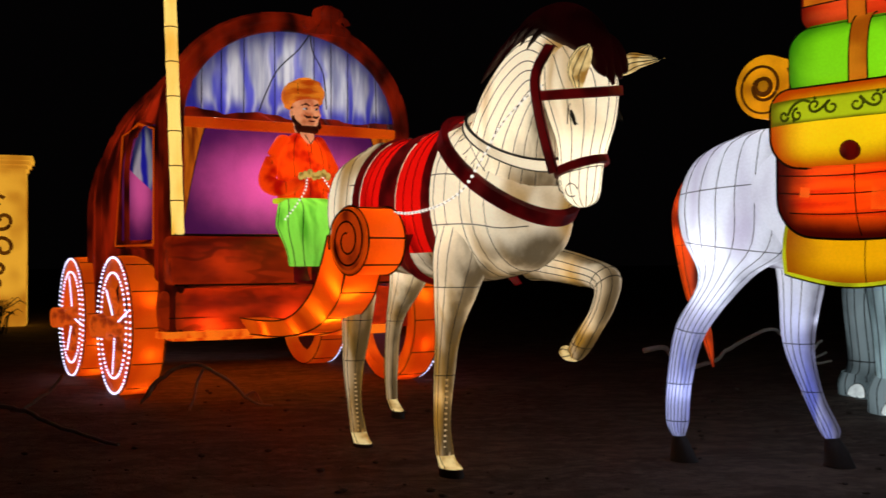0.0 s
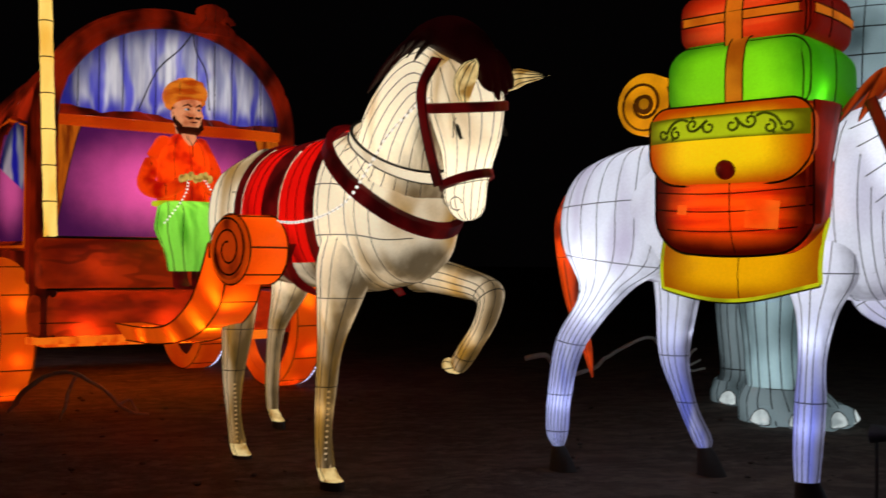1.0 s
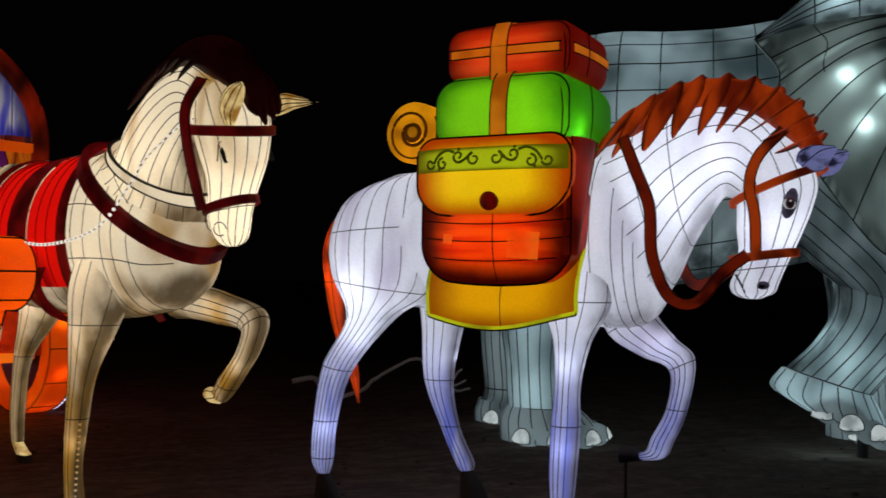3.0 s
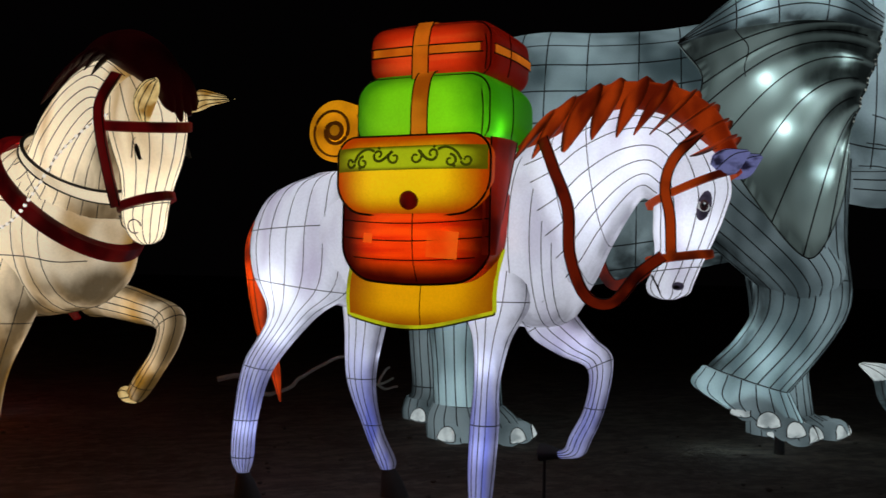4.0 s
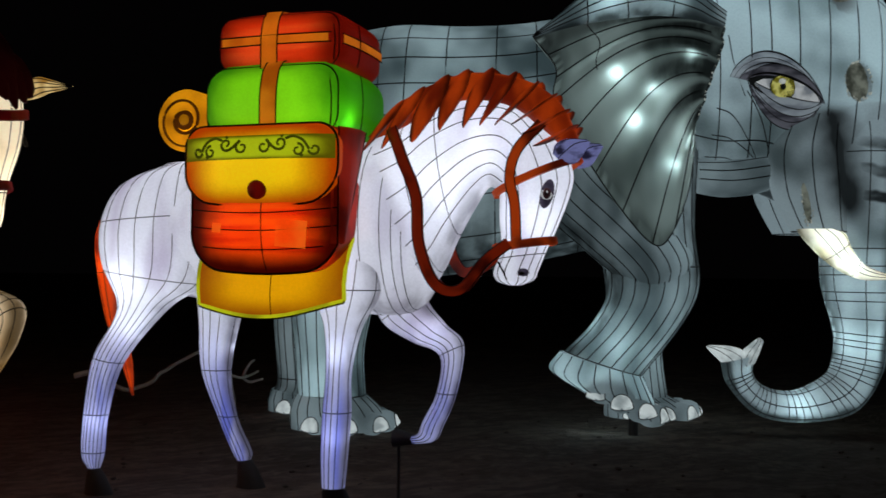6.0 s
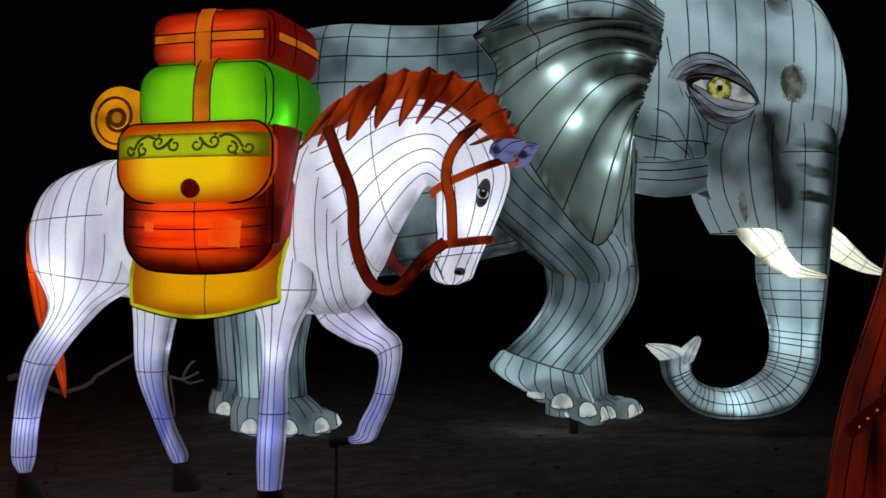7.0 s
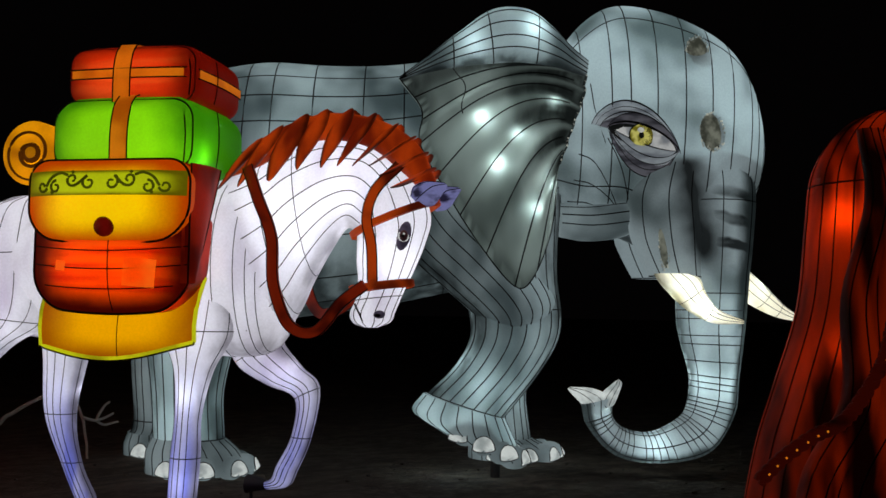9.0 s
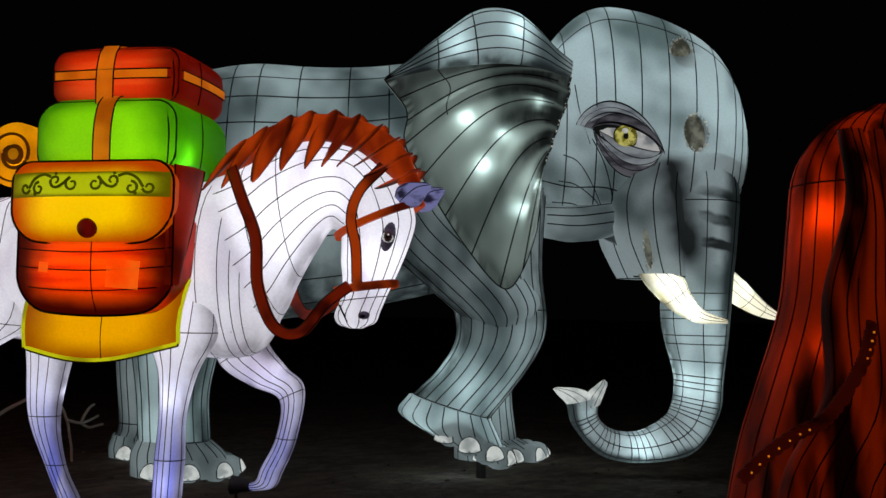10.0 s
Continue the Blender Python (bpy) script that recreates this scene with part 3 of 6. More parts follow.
def spiral(cx, cz, r0, r1, a0, a1, n=20):
    return [(cx + (r0 + (r1 - r0) * t) * math.cos(a0 + (a1 - a0) * t), cz + (r0 + (r1 - r0) * t) * math.sin(a0 + (a1 - a0) * t)) for t in np.linspace(0, 1, n)]


cloth = thing("saddle_cloth", H2, "mustard yellow saddle cloth with lime hem under the bag", "saddle cloth")
g = Geo()
fine = []
for i in range(25):
    x = 0.16 + 1.06 * i / 24
    low = 1.35 - 0.075 * math.sin(math.pi * min(i / 20, 1.0)) + (0.04 * (i - 20) / 4 if i > 20 else 0)
    flick = -0.05 * max(0, (i - 20) / 4)
    fine.append([(x, -0.55 + (0.06 - 0.10 * math.sin(k / 8 * 2.2)) * 1.0 + flick * k / 8, 1.78 + (low - 1.78) * k / 8) for k in range(9)])
front = np.array(fine)
g.grid(front, CLOTH, False)
g.grid(front + np.array((0, 0.03, 0)), CLOTH, False)
part("cloth", g, cloth)
g = Geo()
border = np.vstack([front[0, ::2], front[1:, -1], front[-1, ::-2]])
g.tube(border, 0.013, HEM, 6)
g.tube(border + np.array((0, -0.004, -0.016)), 0.006, SEAM)
g.tube(front[12] + np.array((0, -0.004, 0)), 0.003, SEAM)
part("hem", g, cloth, "lime hem with black piping")

bag = thing("saddlebag", H2, "orange saddlebag with yellow flap, scrollwork and red button", "saddlebag")


def rounded(x0, x1, z0, z1, radii, sag=0.0, n=9):
    """A rectangle with rounded corners (top right, top left, bottom left, bottom right) and a sagging lower edge."""
    out = []
    for (cx, cz, a), r in zip(((x1, z1, 0), (x0, z1, 90), (x0, z0, 180), (x1, z0, 270)), radii):
        ox, oz = cx + (-r if cx == x1 else r), cz + (-r if cz == z1 else r)
        out += [(ox + r * math.cos(math.radians(a + 90 * k / (n - 1))), oz + r * math.sin(math.radians(a + 90 * k / (n - 1)))) for k in range(n)]
    fine = []
    for i, p in enumerate(out):
        q = out[(i + 1) % len(out)]
        m = max(1, int(math.hypot(q[0] - p[0], q[1] - p[1]) / 0.05))
        fine += [(p[0] + (q[0] - p[0]) * k / m, p[1] + (q[1] - p[1]) * k / m) for k in range(m)]
    low = 0.5 * (z0 + z1)
    return [(x, z - sag * (1 - ((2 * x - x0 - x1) / (x1 - x0)) ** 2) * max(0.0, (low - z) / (low - z0))) for x, z in fine]


def face(edge, y0, bulge, x, z):
    """How far out a swollen panel lies at (x, z)."""
    e = np.array(edge)
    c = e.mean(0)
    w = np.arctan2(e[:, 1] - c[1], e[:, 0] - c[0])
    o = np.argsort(w)
    reach = np.interp(math.atan2(z - c[1], x - c[0]), w[o], np.hypot(*(e[o] - c).T), period=2 * math.pi)
    return y0 - bulge * (1 - min(1.0, math.hypot(x - c[0], z - c[1]) / reach) ** 3)


POUCH_EDGE = rounded(0.19, 1.24, 1.6, 2.16, (0.05, 0.05, 0.21, 0.24), 0.05)
FLAP_EDGE = rounded(0.19, 1.25, 2.02, 2.48, (0.14, 0.13, 0.17, 0.2), 0.05)
g = Geo(); g.cushion(POUCH_EDGE, -0.72, 0.1, (0.2, 0.3), POUCH, GUSSET); pouch = part("pouch", g, bag)
g = Geo(); g.tube([(p, -0.722, q) for p, q in POUCH_EDGE + POUCH_EDGE[:1]], 0.008, SEAM, 5); part("wire", g, pouch, "black wire outline")
for z in (1.7, 1.82, 1.93):
    g = Geo()
    xs = [x for x in np.linspace(0.205, 1.225, 24) if z > 1.75 or 0.26 < x < 1.16]
    g.tube([(x, face(POUCH_EDGE, -0.72, 0.1, x, z + 0.03 * ((x - 0.7) / 0.5) ** 2) - 0.002, z + 0.03 * ((x - 0.7) / 0.5) ** 2) for x in xs], 0.004, SEAM)
    part("seam", g, pouch)
g = Geo(); g.tube([(0.74, face(POUCH_EDGE, -0.72, 0.1, 0.74, z) - 0.002, z) for z in np.linspace(1.57, 2.0, 10)], 0.0035, SEAM); part("seam", g, pouch)
# the side of the bag: wide at the top, running out at the bottom
g = Geo()
rows = []
for t in np.linspace(0, 1, 12):
    z, d = 2.46 - 0.72 * t, 0.3 * (1 - t) ** 0.8 + 0.05
    rows.append([(1.235 + 0.035 * math.sin(math.pi * k / 6) + 0.03 * k / 6 * (1 - t), -0.76 + d * k / 6, z) for k in range(7)])
g.grid(rows, GUSSET, False)
g.grid(np.array(rows) - np.array((0.05, 0, 0)), GUSSET, False)
g.tube([r[-1] for r in rows], 0.007, SEAM, 5)
g.tube([r[0] for r in rows], 0.006, SEAM, 5)
part("gusset", g, bag, "dark red side gusset")
flap = Geo(); flap.cushion(FLAP_EDGE, -0.8, 0.1, (0.1, 0.3), FLAP)
flap_ob = part("flap", flap, bag, "yellow flap with orange rim")
g = Geo(); g.tube([(p, -0.802, q) for p, q in FLAP_EDGE + FLAP_EDGE[:1]], 0.008, SEAM, 5); part("wire", g, flap_ob, "black wire outline")
g = Geo()
g.grid([[(x, face(FLAP_EDGE, -0.8, 0.1, x, z) - 0.004, z) for z in np.linspace(2.255, 2.405, 8)] for x in np.linspace(0.203, 1.237, 40)], OLIVE, False)
part("band", g, flap_ob, "olive green band")
for mx in (-1, 1):
    scroll = Geo()

    def flat(p, q):
        return (0.72 + mx * p, face(FLAP_EDGE, -0.8, 0.1, 0.72 + mx * p, q) - 0.006, q)
    for cx, cz, r, a0, a1 in ((0.075, 2.33, 0.045, 1.2, -5.4), (0.185, 2.35, 0.042, -2.2, 4.4), (0.3, 2.305, 0.04, 1.6, -5.0), (0.4, 2.31, 0.036, 3.4, 9.6)):
        scroll.tube([flat(p, q) for p, q in spiral(cx, cz, r, 0.012, a0, a1, 26)], np.linspace(0.0095, 0.007, 26), SCROLL, 6)
    for run in ([(0.09, 2.372), (0.13, 2.335), (0.158, 2.315)], [(0.22, 2.376), (0.27, 2.39), (0.33, 2.365), (0.37, 2.31)], [(0.185, 2.388), (0.195, 2.4)], [(0.33, 2.28), (0.32, 2.265)]):
        scroll.tube([flat(p, q) for p, q in curve_rows(run, 6)], 0.0095, SCROLL, 6)
    part("scrollwork", scroll, flap_ob, "dark olive painted scroll")
g = Geo(); g.ball((0.74, face(FLAP_EDGE, -0.8, 0.1, 0.74, 2.07), 2.07), (0.064, 0.045, 0.062), BUTTON, 16); part("button", g, bag, "dark red round button")
g = Geo()
for (a, b, w, h) in ((0.94, 1.8, 0.1, 0.085), (0.42, 1.84, 0.035, 0.03)):
    g = Geo()
    g.grid([[(a + w * u + 0.12 * h * v, face(POUCH_EDGE, -0.72, 0.1, a + w * u, b + h * v) - 0.006, b + h * v - 0.1 * h * u) for u in np.linspace(-1, 1, 6)] for v in np.linspace(-1, 1, 5)], PATCH, False)
    part("patch", g, bag, "lighter orange patch")


def suitcase(lo, hi, mat, label, bands, strap_x, bevel):
    case = thing("suitcase", H2, label, "suitcase")
    g = Geo()
    g.pillow(lo, hi, mat, bevel, 0.03, 14)
    mid = (lo[0] + hi[0]) / 2
    part("body", g, case)
    g = Geo()
    xe, ye = hi[0] - bevel * 0.35, lo[1] + bevel * 0.25
    g.tube(curve_rows([(xe, ye, lo[2] + 0.05), (xe + 0.012, ye - 0.01, (lo[2] + hi[2]) / 2), (xe - 0.02, ye + 0.02, hi[2] - bevel * 0.5), (xe - 0.06, ye + 0.12, hi[2] - bevel * 0.1)], 6), 0.005, SEAM)
    for z in bands:
        g.tube([(x, lo[1] - 0.028 * (1 - ((x - mid) / (hi[0] - mid)) ** 2) - 0.003 + (bevel * 0.25 if abs(x - mid) > (hi[0] - mid) * 0.93 else 0), z) for x in np.linspace(lo[0] + 0.04, hi[0] - 0.04, 16)], 0.005, SEAM)
        g.tube([(hi[0] + 0.033 * (1 - 4 * ((y - (lo[1] + hi[1]) / 2) / (hi[1] - lo[1])) ** 2), y, z) for y in np.linspace(lo[1] + 0.06, hi[1] - 0.06, 12)], 0.005, SEAM)
    b = min(bevel, 0.16)
    x0, x1, z0, z1, y = lo[0] + b * 0.14, hi[0] - b * 0.14, lo[2] + b * 0.14, hi[2] - b * 0.14, lo[1] + b * 0.5
    g.tube([(p, y, q) for p, q in rounded(x0, x1, z0, z1, (b * 0.86,) * 4) + [(x1, z1 - b * 0.86)]], 0.006, SEAM, 5)
    g.tube([(hi[0] + 0.034 * (1 - (2 * (z - lo[2]) / (hi[2] - lo[2]) - 1) ** 2), (lo[1] + hi[1]) / 2 - 0.1, z) for z in np.linspace(lo[2] + 0.04, hi[2] - 0.06, 9)], 0.004, SEAM)
    part("piping", g, case, "black piping")
    if bands:
        g = Geo()
        g.grid([[(x, lo[1] - 0.028 * (1 - ((x - mid) / (hi[0] - mid)) ** 2) - 0.004, z) for x in np.linspace(lo[0] + 0.06, hi[0] - 0.06, 16)] for z in bands], STRAP, False)
        g.grid([[(hi[0] + 0.004 + 0.03 * (1 - 4 * ((y - (lo[1] + hi[1]) / 2) / (hi[1] - lo[1])) ** 2), y, z) for y in np.linspace(lo[1] + 0.07, hi[1] - 0.07, 12)] for z in bands], STRAP, False)
        part("band", g, case, "lighter orange band")
    g = Geo()
    for off in (0.0,):
        loop = [(lo[1] - 0.035, lo[2] - 0.01), (lo[1] - 0.038, (lo[2] + hi[2]) / 2), (lo[1] - 0.012, hi[2] - bevel * 0.62), (lo[1] + bevel * 0.2, hi[2] - bevel * 0.16), (lo[1] + bevel * 0.75, hi[2] + 0.018), ((lo[1] + hi[1]) / 2, hi[2] + 0.037), (hi[1] - bevel, hi[2] + 0.012), (hi[1] - 0.02, hi[2] - 0.1), (hi[1] + 0.03, lo[2])]
        loop = curve_rows(loop, 5)
        g.grid([[(strap_x + d, y, z) for d in (-0.055, 0.055)] for y, z in loop], STRAP, False)
        for d in (-0.058, 0.058):
            g.tube([(strap_x + d, y, z) for y, z in loop], 0.005, SEAM)
    part("strap", g, case, "orange strap edged in black")
    return case


suitcase((0.16, -0.62, 2.42), (1.15, 0.28, 2.92), GREEN, "bright green soft suitcase strapped on the saddle", (), 0.69, 0.17)
suitcase((0.22, -0.52, 2.88), (1.11, 0.26, 3.26), BRICK, "rust red suitcase on top of the green one", (3.04, 3.1), 0.64, 0.11)
roll = thing("bedroll", H2, "ochre rolled blanket tied behind the luggage", "bedroll")
g = Geo()
cx, cz = -0.1, 2.6
spin = spiral(cx, cz, 0.21, 0.03, 0.5, 0.5 - 4 * math.pi, 70)
g.grid([[(p, -0.38, q), (p, -0.37, q), (p, 0.3, q)] for p, q in spin], ROLL, False)
g.grid([[(cx + r * math.cos(a), y, cz + r * math.sin(a)) for a in np.linspace(0, 2 * math.pi, 36, endpoint=False)] for r, y in ((0.215, -0.36), (0.212, -0.1), (0.21, 0.3))], ROLL)
part("roll", g, roll)
g = Geo()
# shade between the rolled layers, put in as a brown spiral tube
g.tube([(p, -0.385, q) for p, q in spin], np.linspace(0.006, 0.016, len(spin)), ROLL_DARK, 6)
g.ball((cx, -0.37, cz), (0.07, 0.03, 0.07), ROLL_DARK)
part("spiral", g, roll, "brown core ring and spiral of shade between layers")
g = Geo(); g.ball((cx + 0.01, -0.395, cz), (0.038, 0.02, 0.038), ROLL, 14); part("core", g, roll, "bright ochre core")
bulb(H2, (1.1, -0.42, 2.56), 1.6, (0.9, 1.0, 0.6))


# ---- cream carriage horse ----
TURN = pose(0, 0, 0, 0, 0, -4.4).to_3x3() @ pose(0, 0, 0, 7.3, 0, 0).to_3x3()


def nodding(p):
    """The neck and head, turned a little towards the road from the shoulders up."""
    f = min(1.0, max(0.0, ((p[0] - 0.6) * 0.6 + (p[2] - 2.0) * 0.8 - 0.25) / 0.4))
    f = f * f * (3 - 2 * f)
    c = Vector((0.95, 0, 1.95))
    return Vector(p).lerp(c + TURN @ (Vector(p) - c), f)


def cream_horse():
    g = Geo()
    body = [(-1.06, 2.0, -1.05, 1.75, 0.06), (-0.98, 2.12, -0.96, 1.6, 0.28), (-0.78, 2.28, -0.76, 1.46, 0.4), (-0.42, 2.36, -0.42, 1.36, 0.46), (-0.06, 2.32, -0.06, 1.32, 0.46),
            (0.35, 2.36, 0.35, 1.3, 0.44), (0.7, 2.4, 0.72, 1.3, 0.4), (1.0, 2.3, 1.05, 1.34, 0.37), (1.24, 2.1, 1.26, 1.4, 0.31), (1.38, 1.9, 1.37, 1.52, 0.17)]
    g.loft(body, CREAM, seams=(0.2, 0.7, 0.8), rings=(5, 5.4, 5.8, 6.2, 6.6, 7, 7.5), air=(0.0, 1.0))
    neck = [(0.45, 2.38, 1.25, 1.45, 0.36), (0.76, 2.43, 1.33, 1.75, 0.31), (1.02, 2.65, 1.4, 2.0, 0.26), (1.26, 2.8, 1.46, 2.2, 0.21), (1.53, 2.85, 1.53, 2.35, 0.17), (1.74, 2.73, 1.6, 2.42, 0.15)]
    g.loft(neck, CREAM, seams=(0.6, 0.64, 0.68, 0.72, 0.76, 0.8, 0.85, 0.9, 0.95, 0.4, 0.45, 0.55), rings=(1.0,), air=(0.35, 0.9))
    head = [(1.9, 2.74, 1.58, 2.55, 0.13), (2.06, 2.6, 1.57, 2.42, 0.18), (2.12, 2.46, 1.6, 2.3, 0.185), (2.07, 2.26, 1.65, 2.14, 0.16), (1.97, 2.08, 1.63, 2.0, 0.13), (1.91, 1.95, 1.6, 1.92, 0.12), (1.87, 1.84, 1.62, 1.83, 0.11), (1.83, 1.78, 1.66, 1.78, 0.08), (1.78, 1.755, 1.7, 1.755, 0.03)]
    g.loft(head, CREAM, seams=(0.62, 0.7, 0.8, 0.87, 0.93, 0.0, 0.07, 0.14, 0.2), rings=(4.7,))
    g.tube([(1.8 + 0.035 * math.cos(a), -0.112 + 0.02 * math.cos(a), 1.865 + 0.04 * math.sin(a)) for a in np.linspace(0, 5.2, 12)], 0.004, SEAM)
    g.tube([(1.64, -0.1, 1.93), (1.66, -0.105, 1.87), (1.72, -0.09, 1.82)], 0.004, SEAM)
    for y in (-1, 1):
        g.ball((1.97, y * 0.166, 2.28), (0.009, 0.014, 0.05), SEAM, tilt=pose(0, 0, 0, 0, -15, 0).to_3x3())
        g.tube([(1.965, y * 0.178, 2.3), (1.985, y * 0.172, 2.26), (2.005, y * 0.163, 2.235)], (0.002, 0.006, 0.002), SEAM, 4)
        g.tube([(1.93, y * 0.181, 2.25), (1.95, y * 0.18, 2.34), (1.97, y * 0.176, 2.36)], 0.0035, SEAM)
    for y0, rows in ((-0.13, [(1.98, 2.45, 2.04, 2.44, 0.03, -0.13), (1.96, 2.54, 2.08, 2.5, 0.05, -0.14), (2.0, 2.61, 2.14, 2.55, 0.05, -0.15), (2.07, 2.66, 2.18, 2.62, 0.03, -0.15), (2.16, 2.67, 2.18, 2.65, 0.006, -0.15)]),
                     (0.2, [(2.0, 2.55, 2.05, 2.49, 0.03, 0.16), (2.02, 2.6, 2.08, 2.5, 0.04, 0.2), (2.08, 2.62, 2.14, 2.52, 0.04, 0.22), (2.18, 2.59, 2.22, 2.53, 0.025, 0.24), (2.3, 2.55, 2.31, 2.545, 0.005, 0.26)])):
        g.loft(rows, GOLD_EAR, seg=14, k=4, seams=(0.6, 0.7, 0.8, 0.9, 0.1))
    g.loft([(-0.72, 2.3, -0.45, 2.36, 0.05, -0.14), (-0.92, 2.1, -0.3, 2.2, 0.2, -0.22), (-0.98, 1.8, -0.3, 1.8, 0.235, -0.24), (-0.88, 1.36, -0.54, 1.36, 0.16), (-0.87, 0.98, -0.62, 0.98, 0.12), (-0.89, 0.6, -0.73, 0.6, 0.08), (-0.85, 0.32, -0.74, 0.32, 0.055), (-0.8, 0.1, -0.66, 0.1, 0.062)], CREAM, -0.22, seams=LEGSEAMS, rings=(4, 4.9), air=(1.0, 1.0))
    g.loft([(-0.95, 1.8, -0.35, 1.75, 0.2), (-0.82, 1.34, -0.5, 1.34, 0.165), (-0.97, 0.95, -0.83, 0.95, 0.07), (-1.02, 0.55, -0.91, 0.55, 0.056), (-1.0, 0.3, -0.91, 0.3, 0.046)], CREAM, 0.22, seams=LEGSEAMS, rings=(2,), air=(1.0, 1.0))
    g.loft([(0.55, 1.95, 0.9, 1.9, 0.05), (0.53, 1.53, 0.95, 1.53, 0.195), (0.5, 1.26, 0.82, 1.26, 0.157), (0.46, 0.94, 0.64, 0.94, 0.09), (0.43, 0.65, 0.57, 0.65, 0.074), (0.415, 0.33, 0.525, 0.33, 0.06), (0.44, 0.1, 0.56, 0.1, 0.065)], CREAM, -0.22, seams=LEGSEAMS, rings=(2, 4), air=(1.0, 1.0))
    g.loft([(0.95, 1.3, 1.05, 1.62, 0.16), (1.12, 1.3, 1.17, 1.53, 0.13), (1.4, 1.27, 1.44, 1.47, 0.105), (1.6, 1.24, 1.74, 1.37, 0.095), (1.56, 1.12, 1.71, 1.16, 0.084), (1.43, 0.99, 1.57, 0.96, 0.076), (1.35, 0.9, 1.47, 0.84, 0.068), (1.33, 0.85, 1.41, 0.79, 0.05)], CREAM, 0.22, seams=LEGSEAMS, rings=(2.8, 3.2, 5.6), air=(1.0, 1.0))
    for rows, y in (([(-0.8, 0.1, -0.66, 0.1, 0.058), (-0.79, 0.06, -0.61, 0.05, 0.06), (-0.76, 0.02, -0.56, 0.02, 0.065)], -0.22), ([(-0.99, 0.3, -0.92, 0.3, 0.042), (-0.95, 0.25, -0.85, 0.24, 0.048), (-0.92, 0.22, -0.8, 0.21, 0.05)], 0.22),
                    ([(0.44, 0.1, 0.56, 0.1, 0.062), (0.45, 0.06, 0.62, 0.05, 0.065), (0.47, 0.02, 0.68, 0.02, 0.07)], -0.22)):
        g.loft(rows, GOLD_EAR, y, seg=14, k=3, seams=(0.7, 0.8, 0.9))
        last = rows[-1]
        g.loft([(last[0], last[1], last[2], last[3], last[4]), (last[0], last[1] - 0.06, last[2] + 0.02, last[3] - 0.06, last[4] * 1.05)], DARK, y, seg=14, k=2)
    g.loft([(1.33, 0.87, 1.41, 0.8, 0.055), (1.27, 0.88, 1.37, 0.78, 0.06), (1.24, 0.86, 1.31, 0.78, 0.05)], GOLD_EAR, 0.22, seg=14, k=3, seams=(0.7, 0.85))
    # highlights of LED strips inside the shins, put in as small cream dots
    for x0, z0, x1, z1, y in ((0.535, 0.12, 0.57, 0.62, -0.245), (-0.68, 0.12, -0.73, 0.55, -0.25)):
        for t in np.linspace(0, 1, 14):
            g.ball((x0 + (x1 - x0) * t, y, z0 + (z1 - z0) * t), (0.010, 0.010, 0.008), CREAM, 6)
    # dark unlit mane with a jagged lower edge, and a forelock
    crest = [(0.98, 2.65, 1.02, 2.62, 0.02), (1.1, 2.76, 1.14, 2.72, 0.04), (1.28, 2.88, 1.3, 2.8, 0.07), (1.52, 2.98, 1.52, 2.84, 0.1), (1.8, 2.98, 1.74, 2.74, 0.13), (2.02, 2.85, 1.9, 2.66, 0.13), (2.13, 2.66, 2.04, 2.58, 0.09), (2.15, 2.5, 2.1, 2.48, 0.03)]
    g.loft(crest, MANE_DARK)
    line = curve_rows([(0.92, 2.62), (1.08, 2.72), (1.27, 2.83), (1.5, 2.89), (1.7, 2.8)], 6)
    for i in range(6, 24, 2):
        p = line[i]
        for side in (-1, 1):
            g.loft([(p[0] + 0.05, p[1] + 0.05, p[0] - 0.04, p[1] + 0.02, 0.03, side * 0.05), (p[0] + 0.01, p[1] - 0.02, p[0] - 0.05, p[1] - 0.04, 0.025, side * 0.12), (p[0] - 0.07, p[1] - 0.09, p[0] - 0.08, p[1] - 0.095, 0.004, side * 0.15)], MANE_DARK, seg=8, k=3)
    for y, dz in ((-0.05, 0.05), (0.0, 0.0), (0.06, 0.03), (0.1, 0.06)):
        g.loft([(1.95, 2.8, 1.9, 2.7, 0.06, y), (2.09, 2.7, 2.04, 2.62, 0.06, y), (2.15, 2.58, 2.1, 2.52, 0.05, y), (2.17, 2.44 + dz, 2.15, 2.43 + dz, 0.01, y)], MANE_DARK, seg=10, k=4)
    g.bend(nodding)
    return thing("horse_lantern", H1, "glowing cream silk carriage horse lantern with dark mane, one foreleg raised", "horse lantern", geo=g)


cream_horse()
harness = thing("harness_collar", H1, "dark maroon padded collar round the cream horse's neck", "horse collar")
g = Geo(); g.band((0.47, 2.41), (1.44, 1.7), 0.415, 0.11, 0.03, MAROON, 0, 56); part("collar", g, harness)
g = Geo(); g.band((0.74, 2.44), (1.45, 2.03), 0.33, 0.07, 0.012, CREAM, 0, 56); g.band((0.715, 2.42), (1.43, 2.0), 0.337, 0.008, 0.016, SEAM, 0, 56); g.band((0.765, 2.47), (1.47, 2.07), 0.327, 0.008, 0.016, SEAM, 0, 56)
g.bend(nodding); part("neck_strap", g, harness, "cream strap edged in black")
bridle = thing("bridle", H1, "dark maroon bridle on the cream horse's head", "bridle")
g = Geo(); g.band((1.955, 2.03), (1.59, 1.96), 0.14, 0.055, 0.014, MAROON); g.bend(nodding); part("noseband", g, bridle)
g = Geo(); g.band((2.13, 2.4), (1.56, 2.46), 0.2, 0.06, 0.014, MAROON); g.bend(nodding); part("browband", g, bridle)
